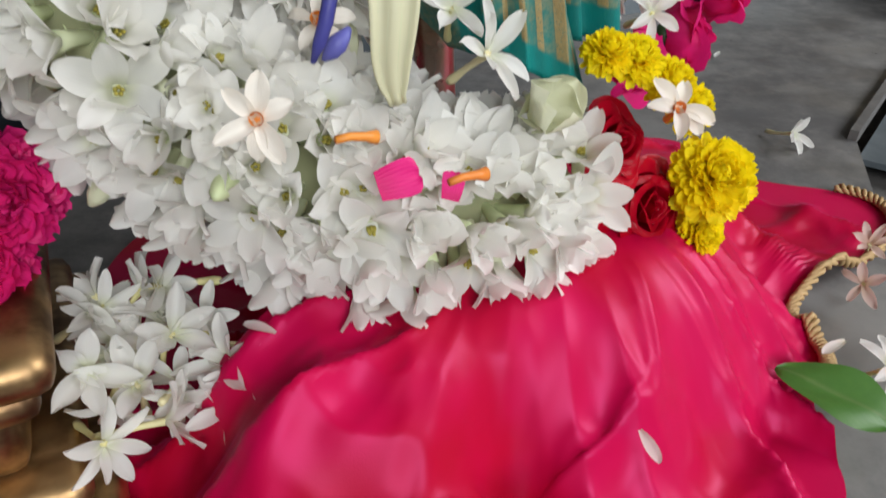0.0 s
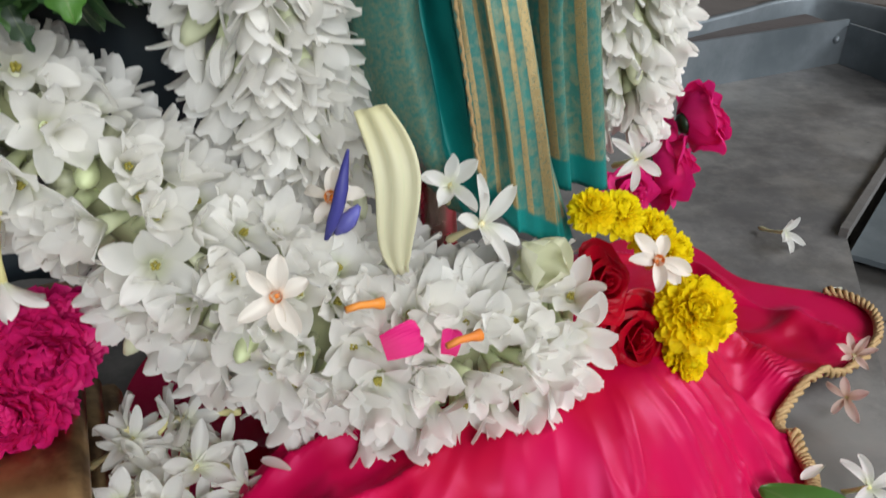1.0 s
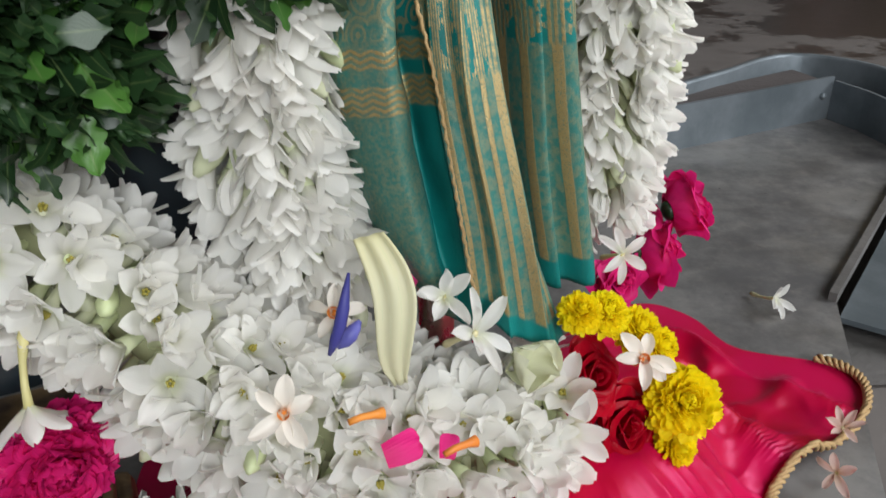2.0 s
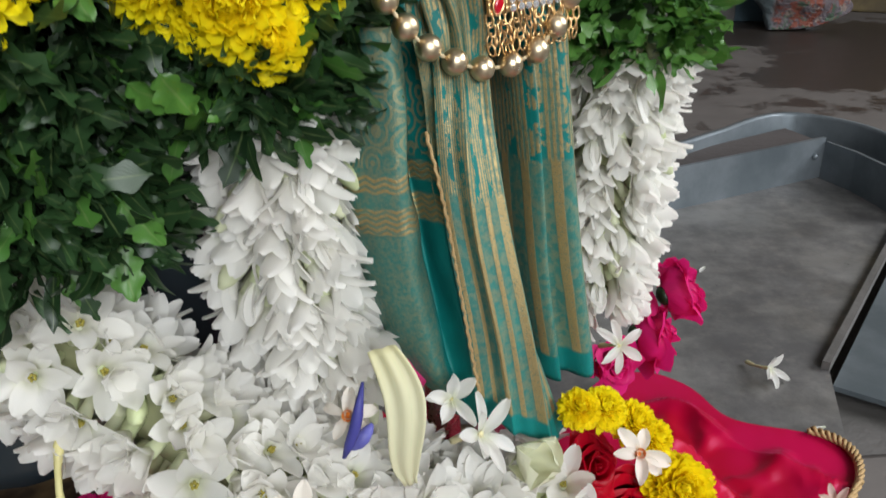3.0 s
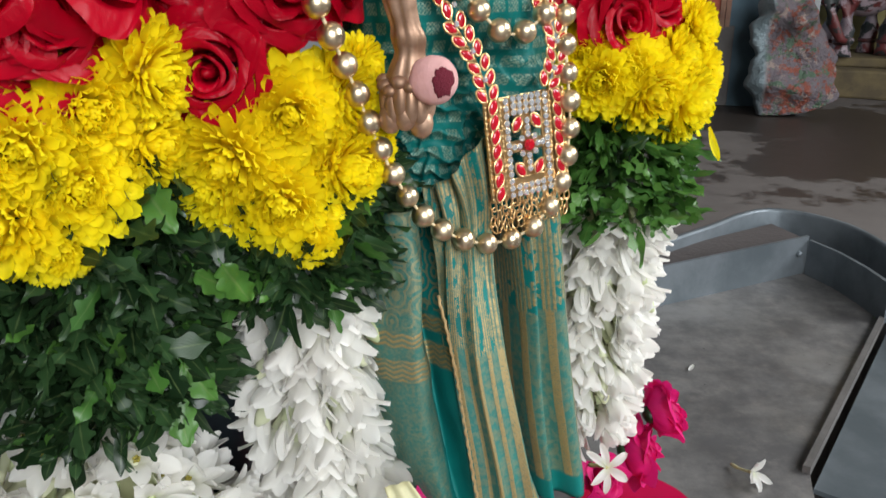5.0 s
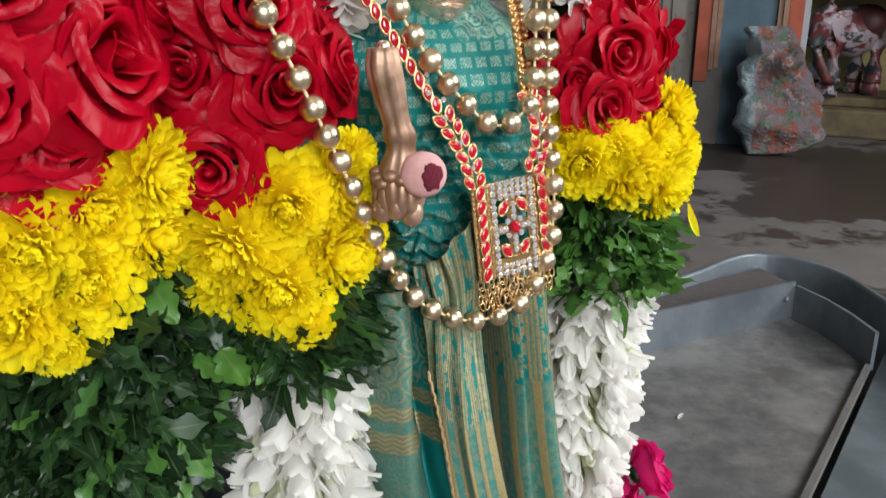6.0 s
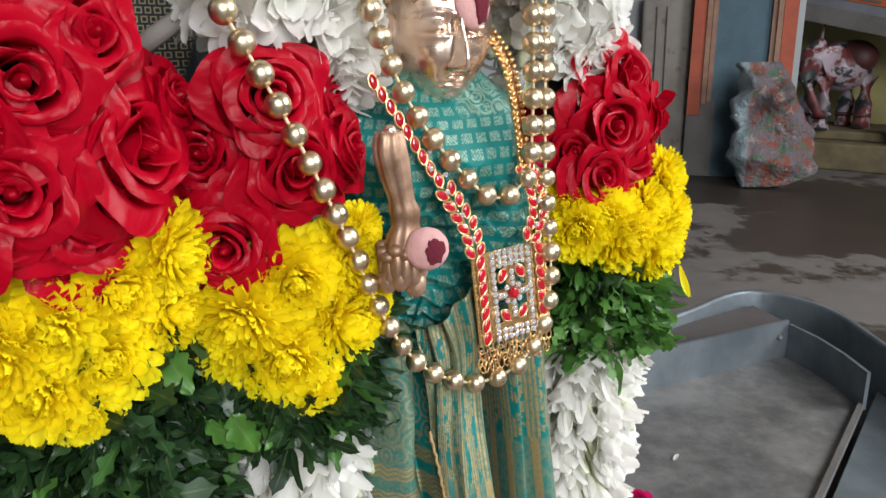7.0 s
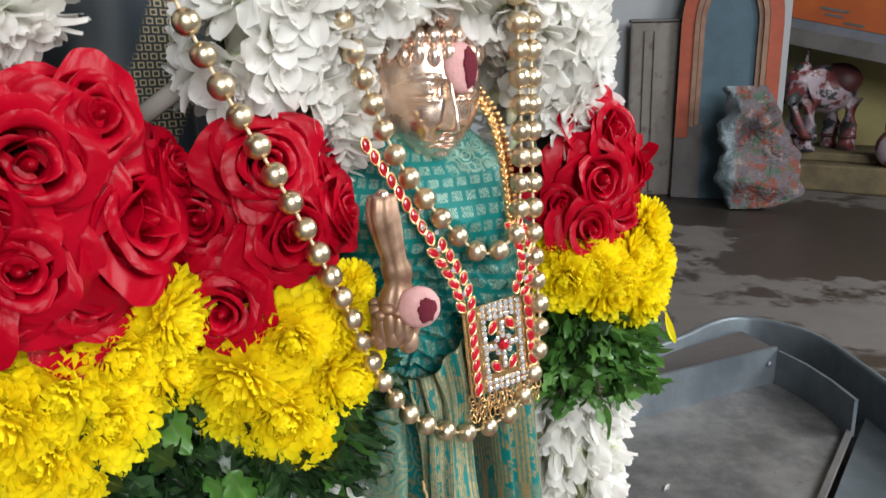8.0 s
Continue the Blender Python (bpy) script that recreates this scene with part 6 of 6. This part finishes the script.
# ---- cloth, base and neighbour ----
def satin_cloth():
    t = thing("satin_cloth", "bright pink satin cloth draped over the pedestal in loose folds", "cloth", m=pose(0.05, 0.36, 0.0))
    cx, cy = 0.0, 0.0
    bm = bmesh.new()

    def reach(a):
        d = (math.degrees(a) + 180) % 360 - 180
        return 0.165 + 0.150 * math.exp(-((d - 31) / 16) ** 2) + 0.155 * math.exp(-((d - 64) / 17) ** 2) + 0.05 * math.exp(-((d + 85) / 55) ** 2) + 0.15 * math.exp(-((abs(d) - 165) / 42) ** 2) + 0.10 * math.exp(-((d + 142) / 26) ** 2)

    def fn(s, v):
        a = 2 * math.pi * s
        R = reach(a)
        r = v * R
        dg = (math.degrees(a) + 180) % 360 - 180
        drop = 1 / (1 + math.exp((r - 0.122 - 0.030 * math.exp(-((dg - 45) / 35) ** 2) - 0.100 * math.exp(-((dg + 126) / 26) ** 2)) / 0.017))
        z = 0.008 + 0.090 * drop
        amp = 0.030 * min(1, max(0, (r - 0.07) / 0.09)) * (0.75 + 0.25 * math.sin(math.pi * min(1, drop + 0.15)))
        q = a + 2.4 * (r - 0.1) + 0.30 * math.sin(3 * a + 1) + 0.10 * noise.noise(Vector((4 * math.cos(a), 4 * math.sin(a), 14 * r)))
        fold = 0.8 * (1 - 2 * abs(math.sin(3.0 * q + 0.7)) ** 0.6) + 0.55 * (1 - 2 * abs(math.sin(7.5 * q + 2.0 + 9 * r)) ** 0.7) + 0.06 * (1 - 2 * abs(math.sin(16 * q - 20 * r)) ** 0.8)
        c = Vector((r * math.cos(a), r * math.sin(a), 0))
        crease = 1 - 3.2 * abs(noise.noise(c * 17)) + 0.55 * (1 - 3 * abs(noise.noise(c * 38 + Vector((3, 1, 0)))))
        crease += 1.1 * (1 - 3.4 * abs(noise.noise(Vector((4.2 * math.cos(a), 4.2 * math.sin(a), 5.0 * r)))))
        # a pocket in the folds near the front
        pocket = math.exp(-(((c.x + 0.004 + 0.25 * (c.y + 0.15)) / 0.024) ** 2 + ((c.y + 0.165) / 0.034) ** 2))
        z = max(0.004, z + amp * (0.52 * fold + 0.15 * crease) - 0.060 * pocket)
        rr = r * (1 + 0.05 * math.sin(7 * q + 0.4) * v)
        return Vector((rr * math.cos(a), rr * math.sin(a), z))

    sheet(bm, 400, 130, fn, closed=True)
    bmesh.ops.remove_doubles(bm, verts=bm.verts, dist=1e-5)
    part("cloth_sheet", to_mesh("cloth_sheet", bm, [SATIN]), t)
    # gold braid along the free edge
    for k in (0, 1, 2):
        bm = bmesh.new()
        pts = []
        for i in range(140):
            s = 0.955 + 0.145 * i / 139
            p = fn(s % 1, 1.0)
            d = p.normalized()
            ph = i * 0.9 + k * 2.1
            pts.append(p + d * 0.0034 * math.sin(ph) + Vector((0, 0, 0.004 + 0.0026 * math.cos(ph))))
        tube(bm, pts, 0.0018, 7)
        part("braid_strand", to_mesh("braid_strand", bm, [BRAID]), t, label="plaited gold thread edge")


satin_cloth()


def brass_base():
    t = thing("brass_pedestal", "tarnished brass pedestal with stepped mouldings", "pedestal", m=pose(-0.298, 0.208, 0, 0, 0, 30))
    z = 0.0
    for name, w, h in (("foot", 0.135, 0.028), ("lower_moulding", 0.125, 0.018), ("waist", 0.105, 0.035), ("upper_moulding", 0.118, 0.016), ("top_plate", 0.128, 0.020)):
        bm = bmesh.new()
        box(bm, -w, w, -w * 0.8, w * 0.8, z, z + h, min(0.008, h * 0.4))
        part(name, to_mesh(name, bm, [BRASS], True), t)
        z += h + 0.0005
    t = thing("statue_pedestal", "brass pedestal under the pink cloth", "pedestal", m=FRAME @ Matrix.Translation((-0.01, 0.03, 0)))
    bm = bmesh.new()
    tube(bm, [Vector((0, 0, z)) for z in (0.0, 0.02, 0.05, 0.075, 0.085)], [0.09, 0.09, 0.075, 0.08, 0.08], 40)
    part("body", to_mesh("body", bm, [BRASS]), t)


brass_base()


def neighbour():
    bm = bmesh.new()

    def fn(s, v):
        a = 2 * math.pi * s
        z = 0.15 + 0.60 * v
        hw = 0.112 - 0.02 * abs(v - 0.55)
        k = 1 + 0.05 * math.sin(7 * a + 3 * v) + 0.03 * math.sin(15 * a)
        return Vector((hw * k * math.sin(a), -0.06 * k * math.cos(a), z))

    rows = sheet(bm, 90, 50, fn, closed=True)
    bm.faces.new(rows[0][::-1])
    bm.faces.new(rows[-1])
    t = thing("draped_figure", "neighbouring statue wrapped in dark silk with gold woven diamonds", "statue", m=FRAME @ Matrix.Translation((-0.232, 0.150, 0)))
    part("dark_silk_wrap", to_mesh("dark_silk_wrap", bm, [DARK_SILK]), t)
    bm = bmesh.new()
    tube(bm, [L(-0.188, -0.020, 0.575), L(-0.15, -0.035, 0.600), L(-0.12, -0.04, 0.616)], 0.005, 10)
    solid("wooden_rod", to_mesh("wooden_rod", bm, [BOARD]), "thin pale wooden rod between the figures", "rod", FRAME)


neighbour()


# ---- loose flowers ----
def loose(name, label, me, loc, way, spin=0.0, size=1.0, group="loose flowers", category="flower", local=True):
    m = aim(loc, way, spin, size)
    if isinstance(me, tuple):
        t = thing(name, label, category, group, FRAME @ m if local else m)
        part("calyx" if "rose" in name else "stalk", me[0], t)
        for p in me[1]:
            part("petal", p, t)
        return t
    return solid(name, me, label, category, FRAME @ m if local else m, group)


HEAP_FOOT = [(-0.2197, 0.052), (-0.2186, 0.078), (-0.1653, 0.050), (-0.1929, 0.053), (-0.2004, 0.068), (-0.1541, 0.058), (-0.1592, 0.067), (-0.180, 0.082)]


BLUE_A = [(-0.106, 0.036, 0.208), (-0.100, 0.038, 0.224), (-0.096, 0.036, 0.236), (-0.092, 0.032, 0.246)]
BLUE_B = [(-0.100, 0.030, 0.206), (-0.094, 0.031, 0.212), (-0.088, 0.029, 0.217)]


def loose_flowers():
    W = "white jasmine blossom lying on the flower heap"
    C = "cream night-jasmine blossom with an orange eye"
    loose("coral_jasmine", C, CORAL_JASMINE, L(-0.1335, 0.052, 0.196), (-0.3, -1, 0.5), 0.2, 0.98)
    loose("coral_jasmine", C, CORAL_JASMINE, L(0.0545, 0.066, 0.170), (-0.2, -0.8, 0.8), 0.9, 1.0)
    loose("wilted_jasmine", "wilted cream night-jasmine with an orange tube", WILTED_JASMINE, L(0.033, 0.052, 0.068), (0.1, -0.8, 0.7), 0.5, 1.2)
    loose("wilted_jasmine", "wilted cream night-jasmine with an orange tube", WILTED_JASMINE, L(-0.097, 0.017, 0.2173), (-0.3, -0.8, 0.6), 1.5, 1.1)
    loose("jasmine", W, JASMINES[2], L(-0.045, 0.032, 0.219), (-0.1, -0.7, 0.8), 0.3, 1.1)
    loose("jasmine", W, JASMINES[1], L(-0.036, 0.047, 0.204), (0.2, -0.8, 0.6), 1.2, 1.2)
    loose("jasmine", "white jasmine blossom caught on a pink rose", JASMINES[0], L(0.0927, -0.005, 0.191), (-0.2, -0.9, 0.5), 0.4, 1.05)
    loose("jasmine", W, JASMINES[2], L(-0.2348, 0.005, 0.2042), (0.0, -0.5, -1), 0.4, 1.4)
    for i in range(16):
        rnd = random.Random(80 + i)
        k = rnd.random()
        u, f = -0.220 + 0.062 * rnd.random() + 0.006 * k, -0.022 + 0.052 * k
        z = 0.104 - 0.046 * k - 0.012 * rnd.random()
        loose("jasmine", "white jasmine blossom in a fallen heap on the cloth", JASMINES[i % 3], L(u, f, z), (rnd.uniform(-1, 1), rnd.uniform(-1, 0.4), rnd.uniform(-0.3, 1)), rnd.uniform(0, 6), rnd.uniform(1.0, 1.3))
    for i, (u, z) in enumerate(HEAP_FOOT):
        rnd = random.Random(140 + i)
        loose("jasmine", "white jasmine blossom in a fallen heap on the cloth", JASMINES[(i + 1) % 3], L(u, 0.040 - 0.8 * (z - 0.05), z), (rnd.uniform(-0.8, 0.8), rnd.uniform(-1, 0), rnd.uniform(0.0, 1)), rnd.uniform(0, 6), rnd.uniform(1.2, 1.5))
    # on the tray and cloth
    T = "fallen white jasmine on the steel tray"
    loose("jasmine", T, JASMINES[2], (0.300, 0.640, 0.014), (0.5, -0.7, 0.4), 0.6, 1.3, local=False)
    loose("jasmine", T, JASMINES[0], (0.255, 0.318, 0.016), (0.2, -0.5, 0.7), 0.1, 1.2, local=False)
    loose("jasmine", "faded jasmine caught on the gold braid", FADED_JASMINES[1], (0.290, 0.440, 0.022), (-0.3, -0.6, 0.8), 0.2, 1.1, local=False)
    loose("jasmine", "faded jasmine caught on the gold braid", FADED_JASMINES[0], (0.268, 0.392, 0.022), (-0.6, -0.6, 0.5), 0.7, 1.0, local=False)
    loose("jasmine", "white jasmine blossom fallen in a fold of the pink cloth", JASMINES[1], (0.050, 0.176, 0.036), (0.3, -0.4, 1), 0.5, 1.0, local=False)
    bm = bmesh.new()
    petal(bm, 0.018, 0.0062, 0, 0, 8, -12, 0.3, 0.0)
    pt = to_mesh("white_petal", bm, [WHITE_PETAL])
    for x, y, z, a in ((0.095, 0.218, 0.062, 1.9), (-0.066, 0.233, 0.094, -0.4), (0.330, 0.560, 0.003, 0.4), (0.297, 0.897, 0.003, 1.0), (0.215, 0.30, 0.05, 0.6)):
        loose("white_petal", "single fallen white petal", pt, (x, y, z), (0, 0, 1), a, 1.0, "fallen petals", "petal", False)
    # broad green leaf at the cloth's edge
    loose("green_leaf", "broad fresh green leaf on the tray", lobed_leaf(91, 0.06, 0.045, LEAF_BRIGHT, 0.0), (0.236, 0.268, 0.022), (0.15, -0.3, 1), 0.5, 1.0, "loose leaves", "leaf", False)

    # yellow chrysanthemum ring with a red rose within
    t = thing("small_garland", "short curved string of yellow chrysanthemums round a red rose", "garland", "garlands on the figures")
    rnd = random.Random(6)
    for u, f, z, k, w in ((0.031, 0.040, 0.192, 0.51, (-0.1, -0.5, 0.9)), (0.048, 0.040, 0.186, 0.58, (0.0, -0.5, 0.9)), (0.066, 0.045, 0.173, 0.59, (0.2, -0.6, 0.8)), (0.077, 0.050, 0.161, 0.58, (0.3, -0.7, 0.6)),
                          (0.095, 0.058, 0.121, 0.96, (-0.25, -0.7, 0.65)), (0.093, 0.058, 0.088, 0.64, (0.0, -0.9, 0.3)), (0.082, 0.058, 0.075, 0.52, (-0.1, -0.9, 0.2))):
        set_flower("chrysanthemum", FULL_MUM if k > 0.8 else rnd.choice(MUMS), t, aim(L(u, f, z), w, rnd.uniform(0, 6), k))
    set_flower("rose", ROSES[1], t, aim(L(0.064, 0.042, 0.104), (0.1, -0.9, 0.3), 0.5, 1.0))
    set_flower("rose", ROSES[2], t, aim(L(0.046, 0.034, 0.140), (0.1, -0.8, 0.5), 1.5, 0.8))
    # dark pink roses beside the pedestal
    for u, f, z, w, k in ((-0.236, -0.020, 0.150, (0.2, -0.9, 0.2), 1.15), (-0.252, -0.010, 0.130, (-0.1, -0.9, 0.3), 1.1), (-0.223, -0.030, 0.152, (0.5, -0.7, 0.1), 0.9)):
        t = thing("pink_carnation", "deep pink frilled carnation beside the pedestal", "flower", "loose flowers", FRAME @ aim(L(u, f, z), w, 8 * u, k))
        kind = CARNATIONS[round(k * 20) % 2]
        part("calyx", kind[0], t)
        tagged(part("petals", kind[1][0], t), kind="stuff")
    # pink rose petals among the white flowers
    bm = bmesh.new()
    petal(bm, 0.020, 0.017, 0, 0, 6, -14, 0.12, 0, 8, 8, 0.75, 0.75, ruffle=0.05, tip=3.0, rnd=random.Random(4))
    pp = to_mesh("rose_petal", bm, [PINK_PETAL])
    for u, f, z, a, s in ((-0.094, 0.067, 0.166, 0.15, 0.92), (-0.064, 0.070, 0.154, 1.2, 0.6), (-0.058, 0.006, 0.214, 1.0, 0.9)):
        loose("rose_petal", "single bright pink rose petal", pp, L(u, f, z), (-0.1, -0.9, 0.5), a, s, "fallen petals", "petal")
    # orange jasmine tubes
    for u, f, z, a in ((-0.0616, 0.081, 0.169, 0.1), (-0.0983, 0.058, 0.1837, 0.2)):
        bm = bmesh.new()
        tube(bm, [Vector((-0.009, 0, 0)), Vector((-0.003, 0, 0.001)), Vector((0.004, 0, 0.0005)), Vector((0.009, 0, 0))], [0.0016, 0.0017, 0.0019, 0.0030], 10)
        solid("orange_floret_tube", to_mesh("orange_floret_tube", bm, [ORANGE_TUBE]), "orange night-jasmine tube among the white flowers", "flower", FRAME @ Matrix.Translation(L(u, f, z)) @ pose(0, 0, 0, 0, math.degrees(a), 10), "loose flowers")
    # pale yellow strap-shaped bract and a blue pea flower
    bm = bmesh.new()

    def bract(s, v):
        x = 2 * s - 1
        w = 0.0092 * (0.35 + 0.65 * math.sin(math.pi * min(1, 0.12 + v * 0.92)) ** 0.6)
        return Vector((x * w + 0.004 * math.sin(5 * v), -0.006 * math.sin(math.pi * v) - 0.0008 * math.cos(6 * x), -0.068 * v))

    sheet(bm, 12, 20, bract)
    t = thing("pale_bract", "long pale yellow ribbed petal standing in the heap", "petal", "fallen petals", FRAME @ Matrix.Translation(L(-0.0818, 0.034, 0.2631)) @ pose(0, 0, 0, -12, -10, -15) @ Matrix.Scale(1.085, 4))
    part("blade", to_mesh("blade", bm, [BRACT_CREAM]), t).modifiers.new("thickness", "SOLIDIFY").thickness = 0.0008
    for s0 in (0.18, 0.38, 0.62, 0.84):
        bm = bmesh.new()
        tube(bm, [bract(s0, k / 20) + Vector((0, -0.0003, 0)) for k in range(1, 20)], 0.0006, 6)
        part("rib", to_mesh("rib", bm, [BUD_GREEN]), t, label="greenish raised rib")
    t = thing("blue_pea_flower", "folded deep blue pea flower in the heap", "flower", "loose flowers")
    for nm, pts, rr in (("keel_petal", BLUE_A, [0.0010, 0.0026, 0.0030, 0.0028, 0.0018, 0.0007]), ("wing_petal", BLUE_B, [0.0010, 0.0034, 0.0040, 0.0030, 0.0010])):
        line, _ = spline([L(*p) for p in pts], len(rr) - 1)
        bm = bmesh.new()
        tube(bm, line, rr, 12)
        for v in bm.verts:
            v.co += 0.0008 * noise.noise_vector(v.co * 180)
        part(nm, to_mesh(nm, bm, [BLUE_PETAL]), t)
    # rounded yellow-green bud
    bm = bmesh.new()
    for k in range(4):
        petal(bm, 0.026, 0.024, 0.002, 0, 70, 35 + 8 * k, 0.9, k * 1.7, 6, 8, 0.6, 0.4)
    solid("pale_yellow_blossom", to_mesh("pale_yellow_blossom", bm, [BUD_GREEN]), "cupped pale yellow-green blossom in the heap", "flower", FRAME @ aim(L(-0.0073, 0.038, 0.168), (0.1, -0.8, 0.5), 0.5), "loose flowers")


loose_flowers()
